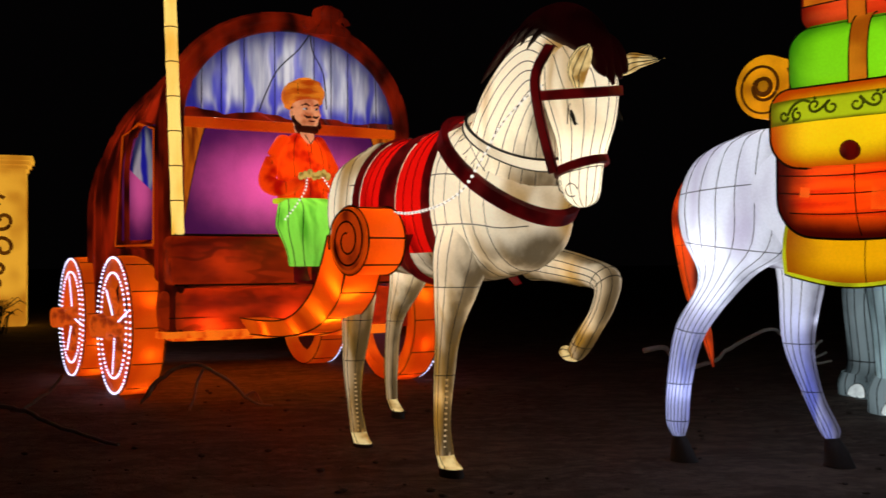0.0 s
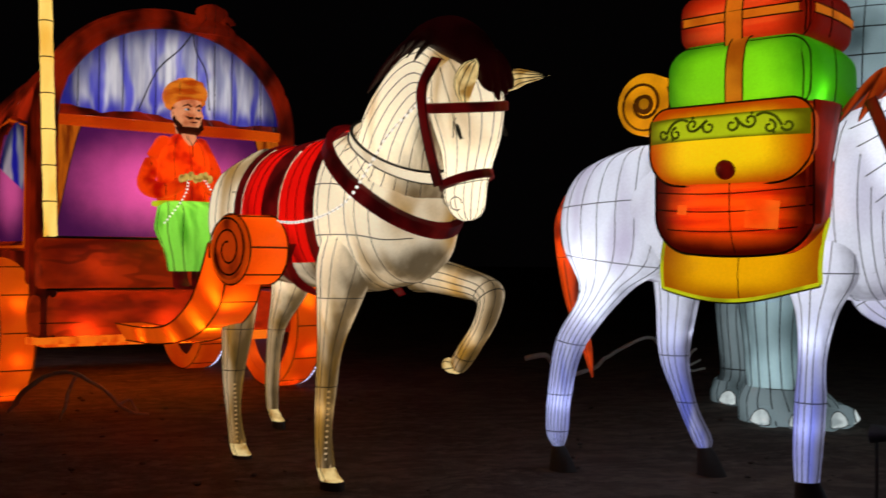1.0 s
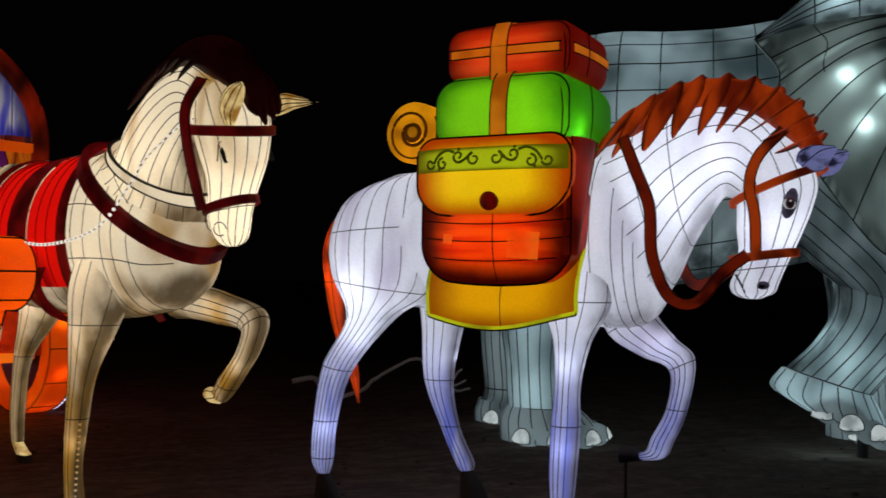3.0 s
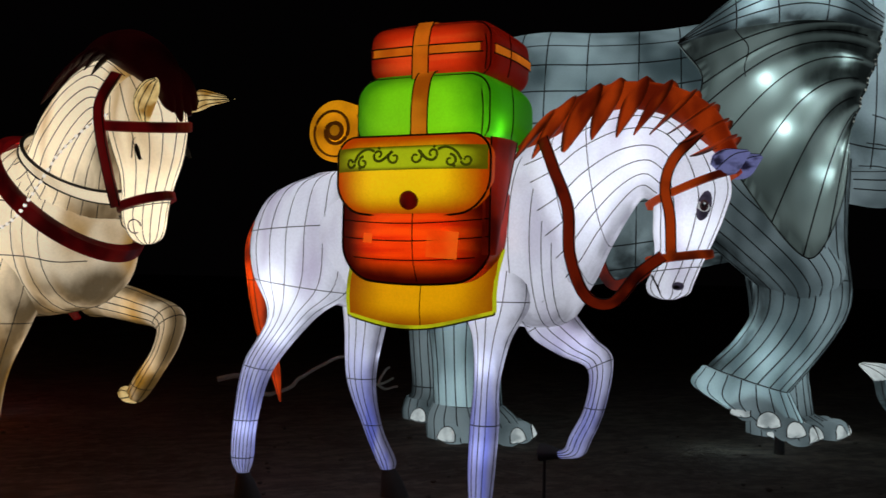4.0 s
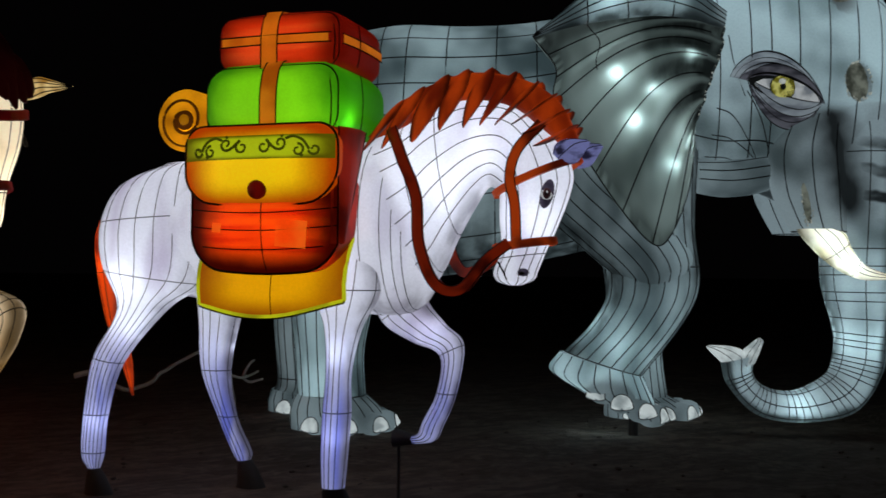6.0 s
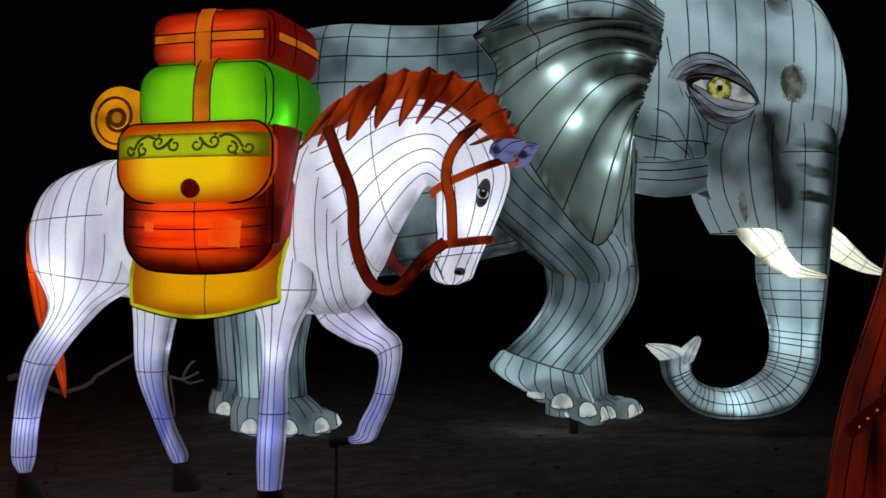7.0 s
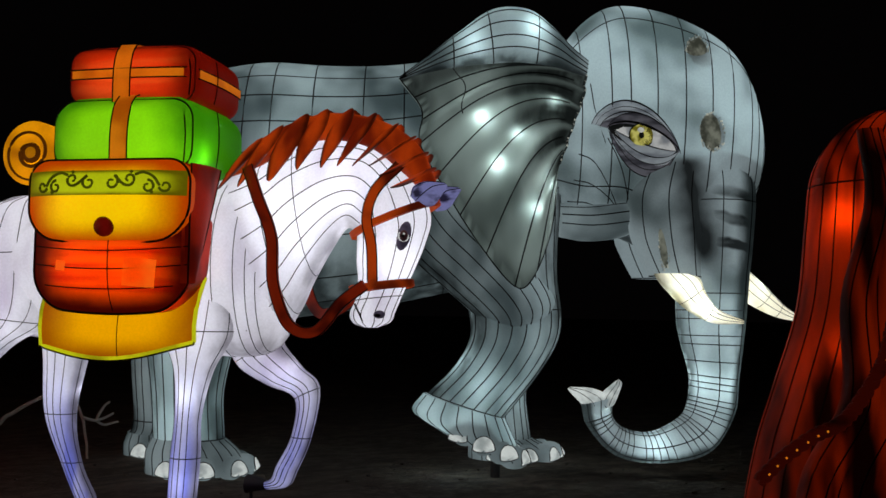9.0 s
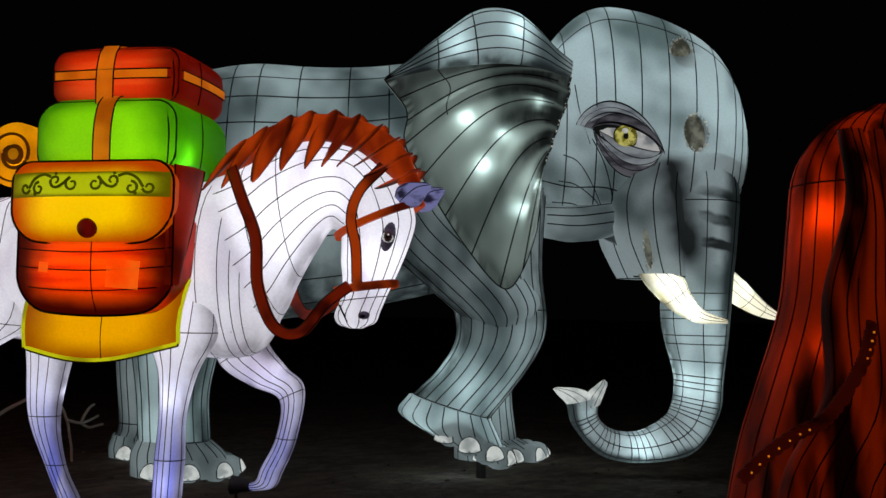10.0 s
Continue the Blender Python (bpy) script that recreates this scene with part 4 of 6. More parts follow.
for s in (-1, 1):
    g = Geo()
    line = curve_rows([(1.74, s * 0.1, 2.74), (1.69, s * 0.19, 2.58), (1.68, s * 0.2, 2.42), (1.68, s * 0.175, 2.2), (1.7, s * 0.15, 1.98)], 8)
    g.strap(line, 0.085, 0.014, MAROON, (0, s, 0))
    g.bend(nodding)
    part("cheek_strap", g, bridle)

saddle = thing("saddle_blanket", H1, "red saddle blanket with dark maroon borders and girth", "saddle blanket")
base = [(-0.62, 2.33, -0.62, 1.4, 0.44), (-0.42, 2.37, -0.42, 1.36, 0.465), (-0.06, 2.34, -0.06, 1.32, 0.47), (0.35, 2.37, 0.35, 1.3, 0.45), (0.7, 2.42, 0.7, 1.3, 0.415)]
a = math.radians(128)
for lo, hi, mat, grow, name, lab in ((-0.33, -0.22, MAROON, 1.05, "border", "maroon border"), (-0.22, 0.06, RED, 1.04, "panel", "glowing red panel"), (0.06, 0.27, MAROON, 1.055, "strap", "maroon girth strap"), (0.27, 0.56, RED, 1.04, "panel", "glowing red panel"), (0.56, 0.66, MAROON, 1.05, "border", "maroon border")):
    g = Geo()
    cut = [tuple(np.array([np.interp(x, [r[0] for r in base], [r[i] for r in base]) for i in range(5)]) * np.array((0, 1, 0, 1, 1)) + np.array((x, 0, x, 0, 0))) for x in np.linspace(lo, hi, 4)]
    wide = a * (1.25 if name == "strap" else 1.0)
    g.loft(cut, mat, seg=30, k=2, only=(-wide, wide), grow=grow)
    if name == "panel":
        g.loft(cut, None, seg=30, k=2, only=(-wide, wide), grow=grow + 0.004, rings=(0.9, 2.0), wire=0.003)
    part(name, g, saddle, lab)
for s in (-1, 1):
    g = Geo()
    g.loft([(0.46, 1.62, 0.36, 1.62, 0.02, s * 0.45), (0.4, 1.5, 0.28, 1.5, 0.02, s * 0.44), (0.5, 1.36, 0.4, 1.33, 0.02, s * 0.4), (0.66, 1.28, 0.6, 1.26, 0.02, s * 0.33)], MAROON, seg=8, k=4)
    part("girth_strap", g, saddle, "maroon strap to the girth")

# ---- elephant ----
def elephant():
    g = Geo()
    body = [(-1.0, 3.1, -1.0, 2.3, 0.2), (-0.9, 3.6, -0.9, 1.95, 0.65), (-0.45, 4.0, -0.45, 1.66, 0.92), (0.1, 4.14, 0.1, 1.56, 1.02), (0.6, 4.22, 0.6, 1.5, 1.05), (1.2, 4.2, 1.2, 1.56, 1.05), (1.8, 4.22, 1.8, 1.66, 1.0),
            (2.4, 4.3, 2.45, 1.8, 0.95), (3.0, 4.35, 3.05, 1.95, 0.85), (3.6, 4.3, 3.65, 2.35, 0.68)]
    # underside shading of the body goes into its colour
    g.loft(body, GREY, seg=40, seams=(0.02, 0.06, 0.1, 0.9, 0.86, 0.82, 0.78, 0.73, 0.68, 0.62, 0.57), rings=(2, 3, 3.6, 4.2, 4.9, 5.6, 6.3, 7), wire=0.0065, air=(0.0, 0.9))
    hy = -0.3
    head = [(3.5, 4.2, 3.55, 2.7, 0.45), (3.83, 4.64, 3.83, 2.5, 0.64), (4.16, 4.85, 4.2, 2.44, 0.72), (4.6, 4.83, 4.55, 2.3, 0.72), (5.05, 4.68, 4.95, 2.3, 0.69), (5.4, 4.45, 5.28, 2.4, 0.62), (5.62, 4.12, 5.52, 2.55, 0.5), (5.73, 3.72, 5.68, 2.85, 0.34), (5.77, 3.5, 5.75, 3.15, 0.13)]
    # shading below the head put into the silk colour for roundness
    g.loft(head, FACE, hy, seg=40, seams=(0.0, 0.9, 0.64), rings=(0.9, 1.6, 2.2, 2.8, 3.5, 4.2, 4.9, 5.6, 6.2, 6.9), wire=0.0065, air=(0.25, 0.8))
    jaw = [(3.6, 2.75, 3.62, 2.4, 0.3), (3.9, 2.75, 3.92, 2.36, 0.42), (4.25, 2.8, 4.25, 2.4, 0.42), (4.5, 2.8, 4.48, 2.5, 0.3)]
    g.loft(jaw, GREY, hy - 0.15, seams=(0.7, 0.78, 0.86), wire=0.0065)
    trunk = [(4.85, 3.3, 5.5, 3.3, 0.36), (4.8, 2.95, 5.64, 2.95, 0.42), (4.82, 2.4, 5.62, 2.4, 0.4), (4.84, 2.0, 5.58, 2.0, 0.37), (4.85, 1.5, 5.54, 1.5, 0.34), (4.97, 1.02, 5.48, 0.97, 0.26), (4.95, 0.72, 5.43, 0.6, 0.25), (4.86, 0.57, 5.17, 0.22, 0.23), (4.58, 0.43, 4.67, 0.11, 0.17), (4.31, 0.46, 4.22, 0.18, 0.145), (4.18, 0.59, 3.93, 0.47, 0.135), (4.2, 0.78, 3.86, 0.7, 0.13)]
    g.loft(trunk, FACE, -0.5, seams=(0.62, 0.76, 0.9), rings=[1.25] + [3.4 + 0.25 * i for i in range(6)] + [5 + 0.2 * i for i in range(27)], wire=0.0052, air=(0.6, 1.7))
    for side, y0 in ((-1, -0.8), (1, -0.05)):
        g.loft([(4.42, 3.15, 5.0, 3.2, 0.16), (4.26, 2.78, 4.97, 2.82, 0.24), (4.28, 2.42, 5.0, 2.42, 0.23), (4.37, 2.2, 5.0, 2.18, 0.21), (4.48, 2.0, 5.0, 2.0, 0.19)], FACE, y0, seams=(0.63, 0.75, 0.87), rings=(4,), wire=0.006)
    # tip of the trunk
    g.loft([(4.2, 0.7, 3.9, 0.6, 0.13), (4.12, 0.8, 3.86, 0.7, 0.12), (3.97, 0.86, 3.77, 0.79, 0.08), (3.76, 0.87, 3.72, 0.85, 0.015)], NAIL, -0.5, seg=20, k=4, seams=(0.7, 0.8))
    g.loft([(4.2, 0.7, 3.98, 0.68, 0.12), (4.25, 0.82, 4.05, 0.79, 0.1), (4.28, 0.91, 4.16, 0.89, 0.06), (4.25, 0.95, 4.22, 0.94, 0.015)], NAIL, -0.5, seg=20, k=4, seams=(0.7, 0.8))
    def cheek(x, z):
        r = [float(np.interp(x, [q[0] for q in head], [q[i] for q in head])) for i in range(5)]
        c, h = (r[1] + r[3]) / 2, (r[1] - r[3]) / 2
        return hy - r[4] * math.sqrt(max(0.05, 1 - ((z - c) / h) ** 2))

    # rough scars on the brow and cheek
    for x, z, rx, rz, y0 in ((5.06, 3.43, 0.135, 0.19, None), (4.95, 4.27, 0.13, 0.16, None), (4.58, 2.31, 0.06, 0.26, -1.0)):
        y = y0 or cheek(x, z)
        g.ball((x, y + 0.02, z), (rx, 0.04, rz), SCAR, 18, pose(0, 0, 0, 0, -10, 20).to_3x3())
        for i in range(64):
            b = random.uniform(0, 2 * math.pi)
            k = random.uniform(0.85, 1.05)
            g.ball((x + rx * k * math.cos(b), (y0 or cheek(x + rx * k * math.cos(b), z)) - 0.008, z + rz * k * math.sin(b)), (0.008, 0.008, 0.012), BUMP if i % 2 == 0 else GREY, 5)
    # eye with lids
    ex, ez = 4.36, 3.33

    def lid(up, low, wide, mat, lift, dx=0.0, wires=(0.0, 0.0), sharp=0.75):
        rows = []
        for t in np.linspace(-1, 1, 33):
            px, b = ex + dx + wide * t, (1 - t * t) ** sharp
            base = ez - 0.32 * (px - ex)
            rows.append([(px, cheek(px, base + (low + (up - low) * k / 6) * b) - lift - 0.02 * math.sin(math.pi * k / 6) * b, base + (low + (up - low) * k / 6) * b) for k in range(7)])
        g.grid(rows, mat, False)
        for k, wire in ((0, wires[0]), (6, wires[1])):
            if wire:
                g.tube([(r[k][0], r[k][1] - 0.004, r[k][2]) for r in rows], [wire * (0.4 + 0.6 * math.sin(math.pi * i / 32)) for i in range(33)], SEAM, 5)

    lid(0.0, -0.34, 0.34, LID_DARK, 0.004, 0.0, (0.006, 0.0))
    lid(0.0, -0.27, 0.33, LID, 0.01, 0.01, (0.005, 0.0))
    lid(0.0, -0.21, 0.33, LID, 0.016, 0.02, (0.006, 0.0))
    lid(0.35, 0.0, 0.44, LID, 0.006, -0.06, (0.0, 0.009))
    lid(0.29, 0.0, 0.42, LID, 0.014, -0.045, (0.0, 0.004))
    lid(0.245, 0.0, 0.39, LID_DARK, 0.02, -0.03, (0.0, 0.008))
    lid(0.2, -0.12, 0.345, BLACKPAINT, 0.026, 0.0)
    lid(0.17, -0.13, 0.315, EYE_WHITE, 0.03, 0.015, (0.006, 0.0))
    m = pose(0, 0, 0, 0, 0, 6).to_3x3()
    ix, iz = 4.335, 3.368
    ey = cheek(ix, iz) - 0.05
    g.ball((ix, ey, iz), (0.13, 0.02, 0.122), BLACKPAINT, 24, m)
    g.ball((ix, ey - 0.006, iz), (0.119, 0.02, 0.111), EYE_YELLOW, 24, m)
    g.ball((ix - 0.005, ey - 0.02, iz), (0.036, 0.01, 0.042), BLACKPAINT, 12, m)
    # white reflection on the iris, modelled as a flat pale spot
    g.ball((ix - 0.012, ey - 0.028, iz + 0.05), (0.036, 0.008, 0.028), EYE_WHITE, 10, m)
    for i in range(30):
        w = 2 * math.pi * i / 30 + random.uniform(-0.1, 0.1)
        k = random.uniform(0.05, 0.085)
        g.tube([(ix + q * math.cos(w), ey - 0.027 + 0.012 * q / 0.1, iz + q * math.sin(w) * 0.92) for q in (k, 0.112)], 0.0028, BLACKPAINT, 4)
    # the heavy upper lid and the wet lower rim cut the iris
    lid(0.235, 0.135, 0.36, LID_DARK, 0.07, 0.0, (0.013, 0.006))
    lid(-0.05, -0.15, 0.31, LID, 0.066, 0.015, (0.006, 0.007))
    # folds of the cheek
    for pts in ([(3.75, 3.2), (3.9, 3.12), (4.05, 2.9), (4.2, 2.62), (4.3, 2.45)], [(3.72, 2.95), (3.9, 2.9), (4.1, 2.75), (4.2, 2.6)], [(3.68, 2.75), (3.9, 2.72), (4.1, 2.62)], [(4.02, 3.35), (4.15, 3.1), (4.25, 2.8), (4.32, 2.5)], [(3.85, 3.9), (3.9, 3.6), (4.0, 3.3)]):
        g.tube([(p, cheek(p, q) - 0.004, q) for p, q in curve_rows(pts, 5)], 0.006, SEAM, 4)
    # tusks
    g.loft([(4.5, 2.02, 4.86, 2.02, 0.17), (4.62, 1.86, 4.96, 1.98, 0.15), (4.84, 1.66, 5.02, 1.84, 0.12), (5.1, 1.54, 5.15, 1.68, 0.08), (5.4, 1.54, 5.4, 1.58, 0.02)], TUSK, -0.9, seg=18, seams=(0.6, 0.7, 0.8), rings=(1.6, 2.6), air=(0.8, 0.2))
    g.loft([(5.55, 1.98, 5.78, 2.12, 0.14), (5.72, 1.8, 5.93, 1.99, 0.13), (5.95, 1.67, 6.08, 1.84, 0.11), (6.15, 1.6, 6.2, 1.73, 0.07), (6.36, 1.57, 6.37, 1.62, 0.02)], TUSK, 0.1, seg=18, seams=(0.6, 0.7, 0.8), rings=(1.6, 2.6))
    # ear: a thick fan whose ribs leave the root in folds and spread to the rim
    rim = curve_rows([(1.95, 3.82), (2.17, 3.52), (2.16, 3.2), (2.42, 2.74), (2.77, 2.21), (3.15, 1.84), (3.4, 2.3), (3.47, 2.78)], 10)
    root = curve_rows([(3.76, 4.04), (3.78, 3.92), (3.76, 3.74), (3.7, 3.56), (3.63, 3.36), (3.58, 3.2), (3.52, 3.05), (3.48, 2.95)], 10)
    steps = np.linspace(0, 1, 19)
    sheet, tone = [], []
    for i, (p, q) in enumerate(zip(rim, root)):
        u = i / (len(rim) - 1)
        row, shade = [], []
        for v in steps:
            lift = 0.36 * math.sin(math.pi * v ** 0.8) * math.sin(math.pi * min(1.0, u * 1.15)) * (1 - 0.55 * u) + 0.13 * math.sin(math.pi * v) * math.exp(-u / 0.08)
            c = q + (p - q) * v + np.array((-0.3, 1.0)) * lift
            fold = math.cos(2 * math.pi * 7.5 * u + 0.8 * math.sin(5 * u))
            y = -1.02 - 0.26 * v - 0.12 * math.sin(math.pi * v) - 0.045 * fold * math.exp(-3 * v) - 0.012 * fold
            row.append((c[0], y, c[1]))
            # shade of root, folds and rolled edge put into the ear's colour
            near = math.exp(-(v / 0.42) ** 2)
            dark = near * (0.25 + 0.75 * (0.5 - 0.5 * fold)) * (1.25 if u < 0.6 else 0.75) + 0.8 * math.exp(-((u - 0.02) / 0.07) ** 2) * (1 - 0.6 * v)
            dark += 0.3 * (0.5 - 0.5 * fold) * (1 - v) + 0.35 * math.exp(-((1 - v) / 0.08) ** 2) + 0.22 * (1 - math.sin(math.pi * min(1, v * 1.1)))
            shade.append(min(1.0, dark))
        sheet.append(row)
        tone.append(shade)
    sheet = np.array(sheet)
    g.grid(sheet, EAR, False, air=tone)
    g.grid(sheet + np.array((0, 0.09, 0)), EAR, False)
    g.grid([sheet[:, -1], sheet[:, -1] + np.array((0, 0.09, 0))], EAR, False)
    for i in range(6, len(rim) - 3, 7):
        g.tube(sheet[i, 1:] + np.array((0, -0.004, 0)), 0.0065, SEAM, 4)
    g.tube(sheet[:, -1], 0.0065, SEAM, 5)
    g.tube(sheet[:22, 13] + np.array((0, -0.004, 0)), 0.0055, SEAM, 4)
    # beaded seam where the ear is sewn on
    g.tube(sheet[:, 0], 0.014, BLACKPAINT, 6)
    for p in sheet[2:60:3, 0]:
        g.ball((p[0], p[1] - 0.016, p[2]), (0.009, 0.006, 0.012), BUMP, 5)
    # the rolled upper edge
    g.loft([(1.96, 3.83, 1.96, 3.8, 0.02, -1.3), (2.2, 4.02, 2.22, 3.87, 0.07, -1.33), (2.5, 4.26, 2.52, 3.93, 0.12, -1.35), (2.83, 4.5, 2.9, 3.98, 0.14, -1.33), (3.18, 4.52, 3.16, 4.0, 0.14, -1.29), (3.44, 4.36, 3.46, 3.98, 0.12, -1.22), (3.62, 4.21, 3.64, 3.95, 0.09, -1.14), (3.8, 4.1, 3.78, 3.93, 0.05, -1.06)], GREY, seg=24, seams=(0.66, 0.73, 0.81, 0.9), rings=(1.8, 2.9, 4.3), wire=0.0065, air=(0.0, 0.9))
    for x, z in ((2.74, 3.46), (3.09, 3.32), (2.91, 3.01), (3.43, 2.84), (3.25, 2.6), (3.45, 3.68)):
        p = sheet.reshape(-1, 3)
        q = p[np.argmin((p[:, 0] - x) ** 2 + (p[:, 2] - z) ** 2)]
        bulb(EL, (x, q[1] + 0.06, z), 1.4, (0.9, 1.0, 1.0), 0.03)
    # far ear edge behind the head
    g.loft([(3.7, 4.55, 3.75, 4.0, 0.05, 0.5), (3.6, 4.6, 3.6, 3.6, 0.06, 0.9), (3.5, 4.4, 3.5, 3.0, 0.06, 1.3), (3.45, 4.0, 3.45, 3.3, 0.04, 1.6)], GREY_EAR, seg=16)
    # legs
    seams = (0.05, 0.2, 0.3, 0.42, 0.53, 0.58, 0.63, 0.68, 0.73, 0.78, 0.83, 0.88, 0.94)
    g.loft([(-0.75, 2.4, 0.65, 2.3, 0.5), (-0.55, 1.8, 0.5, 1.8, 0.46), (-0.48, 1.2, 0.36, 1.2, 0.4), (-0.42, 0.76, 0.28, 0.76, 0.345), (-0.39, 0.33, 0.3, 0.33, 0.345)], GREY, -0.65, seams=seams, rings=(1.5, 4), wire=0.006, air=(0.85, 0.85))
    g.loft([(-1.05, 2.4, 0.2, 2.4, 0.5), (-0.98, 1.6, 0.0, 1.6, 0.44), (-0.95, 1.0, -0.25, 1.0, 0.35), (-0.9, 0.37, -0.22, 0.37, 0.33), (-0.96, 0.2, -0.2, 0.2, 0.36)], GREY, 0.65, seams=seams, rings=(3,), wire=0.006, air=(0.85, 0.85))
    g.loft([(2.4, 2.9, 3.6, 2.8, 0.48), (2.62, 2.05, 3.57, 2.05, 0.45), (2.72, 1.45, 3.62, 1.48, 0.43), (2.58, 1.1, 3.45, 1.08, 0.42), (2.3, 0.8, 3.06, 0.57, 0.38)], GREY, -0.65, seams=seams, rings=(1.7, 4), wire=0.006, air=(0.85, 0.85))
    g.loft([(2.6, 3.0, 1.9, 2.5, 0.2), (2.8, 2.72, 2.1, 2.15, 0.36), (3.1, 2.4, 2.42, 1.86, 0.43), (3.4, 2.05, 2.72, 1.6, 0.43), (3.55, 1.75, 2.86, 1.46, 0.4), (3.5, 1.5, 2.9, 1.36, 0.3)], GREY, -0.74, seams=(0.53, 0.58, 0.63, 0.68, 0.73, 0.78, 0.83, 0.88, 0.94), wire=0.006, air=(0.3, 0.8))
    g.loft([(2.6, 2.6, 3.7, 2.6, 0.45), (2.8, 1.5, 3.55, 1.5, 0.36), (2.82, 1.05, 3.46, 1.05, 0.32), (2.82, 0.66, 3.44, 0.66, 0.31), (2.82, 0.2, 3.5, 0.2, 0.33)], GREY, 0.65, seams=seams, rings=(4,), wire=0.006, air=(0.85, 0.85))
    feet = (([(-0.4, 0.34, 0.32, 0.32, 0.35), (-0.46, 0.2, 0.45, 0.2, 0.4), (-0.46, 0.0, 0.58, 0.0, 0.44)], -0.65, 0), ([(-0.96, 0.24, -0.2, 0.22, 0.36), (-1.0, 0.12, -0.1, 0.12, 0.4), (-1.0, 0.0, 0.0, 0.0, 0.42)], 0.65, 0),
            ([(2.25, 0.8, 3.07, 0.56, 0.39), (2.15, 0.62, 3.2, 0.28, 0.42), (2.45, 0.42, 3.25, 0.1, 0.36)], -0.65, 1), ([(2.82, 0.24, 3.52, 0.22, 0.34), (2.8, 0.12, 3.7, 0.12, 0.4), (2.8, 0.0, 3.8, 0.0, 0.42)], 0.65, 0))
    for rows, y, lifted in feet:
        g.loft(rows, GREY, y, seg=32, seams=seams, wire=0.006, air=(0.2, 0.3))
        a, b = rows[1], rows[2]
        for i in range(6):
            w = math.radians(-115 + 38 * i) if not lifted else math.radians(-125 + 32 * i)
            cx, hx = (b[0] + b[2]) / 2, (b[2] - b[0]) / 2
            zc = (b[1] + b[3]) / 2 + (b[3] - b[1]) / 2 * math.cos(w)
            turn = pose(0, 0, 0, 0, 0, math.degrees(w)).to_3x3()
            g.ball((cx + hx * 0.83 * math.cos(w), y + b[4] * 0.83 * math.sin(w), zc + 0.07), (0.15, 0.125, 0.115), GREY, 14, turn)
            rim = [(cx + (hx * 0.83 + 0.142 * (1 - 0.22 * abs(math.sin(u)))) * math.cos(w) - 0.108 * math.cos(u) * math.sin(w), y + (b[4] * 0.83 + 0.142 * (1 - 0.22 * abs(math.sin(u)))) * math.sin(w) + 0.108 * math.cos(u) * math.cos(w), zc + 0.035 + (0.12 if math.sin(u) > 0 else 0.035) * math.sin(u)) for u in np.linspace(0, 2 * math.pi, 17)]
            core = np.mean(rim[:-1], axis=0) + np.array((0.036 * math.cos(w), 0.036 * math.sin(w), 0))
            g.grid([rim[:-1], [core + (np.array(p) - core) * 0.55 + np.array((0.008 * math.cos(w), 0.008 * math.sin(w), 0)) for p in rim[:-1]], [core + (np.array(p) - core) * 0.05 + np.array((0.01 * math.cos(w), 0.01 * math.sin(w), 0)) for p in rim[:-1]]], NAIL)
            g.tube(rim, 0.006, SEAM, 4)
    g.tube([(2.98, -0.65, 0.2), (2.98, -0.65, -0.03)], 0.05, DARK, 10)
    return thing("elephant_lantern", EL, "grey silk elephant lantern with glowing ear bulbs, tusks and lifted foot", "elephant lantern", geo=g)


elephant()
for x, y, z, w in ((2.62, -0.72, 0.5, 3.5), (3.1, -0.65, 1.5, 5.0), (2.8, -0.7, 0.95, 5.0), (5.22, -0.5, 0.95, 3.4), (4.62, -0.5, 0.27, 2.0), (4.05, -0.5, 0.66, 1.1), (5.25, -0.5, 1.6, 2.5), (0.0, -0.65, 0.5, 3.0), (0.05, -0.65, 1.3, 3.0), (4.4, -0.3, 4.1, 9.0), (5.2, -0.4, 3.6, 4.0),
                   (1.0, -0.3, 3.3, 4.5), (2.2, -0.2, 3.3, 3.0), (4.72, -0.9, 1.86, 1.0), (4.98, -0.9, 1.7, 1.0), (5.9, 0.1, 1.98, 0.8), (2.62, -1.36, 4.15, 0.9), (3.2, -1.32, 4.32, 1.2), (3.15, 0.65, 0.7, 1.5), (2.9, -0.65, 0.32, 2.2)):
    bulb(EL, (x, y, z), w * 1.5, (0.85, 1.0, 1.0), 0.04)
for x, y, z, w in ((-0.5, -0.33, 1.52, 1.6), (-0.55, -0.29, 1.2, 0.7), (1.1, -0.3, 1.5, 1.2), (1.05, -0.3, 1.05, 0.5), (1.04, -0.3, 0.5, 0.4), (-0.84, -0.29, 0.5, 0.4), (1.62, 0, 2.15, 2.2), (1.95, 0, 2.4, 1.2), (2.25, 0, 1.95, 1.0), (-0.7, -0.1, 2.0, 1.5), (-0.1, 0.3, 1.0, 0.6), (1.5, 0.3, 1.2, 0.7)):
    bulb(H2, (x, y, z), w * 0.95, (0.9, 0.95, 1.0), 0.05)
for x, z, w, c in ((0.42, 1.8, 1.5, (1, 0.6, 0.4)), (1.0, 1.82, 1.5, (1, 0.6, 0.4)), (0.45, 2.2, 1.0, (1, 0.9, 0.6)), (1.0, 2.2, 1.0, (1, 0.9, 0.6))):
    bulb(H2, (x, -0.64, z), w, c, 0.04)
for x, z, w, c in ((0.45, 2.68, 1.4, (0.9, 1, 0.6)), (0.92, 2.68, 1.4, (0.9, 1, 0.6)), (0.5, 3.06, 0.9, (1, 0.7, 0.5)), (0.88, 3.06, 0.9, (1, 0.7, 0.5))):
    bulb(H2, (x, -0.3, z), w, c, 0.04)
bulb(H2, (-0.1, -0.3, 2.55), 0.3, (1, 0.9, 0.5), 0.03)
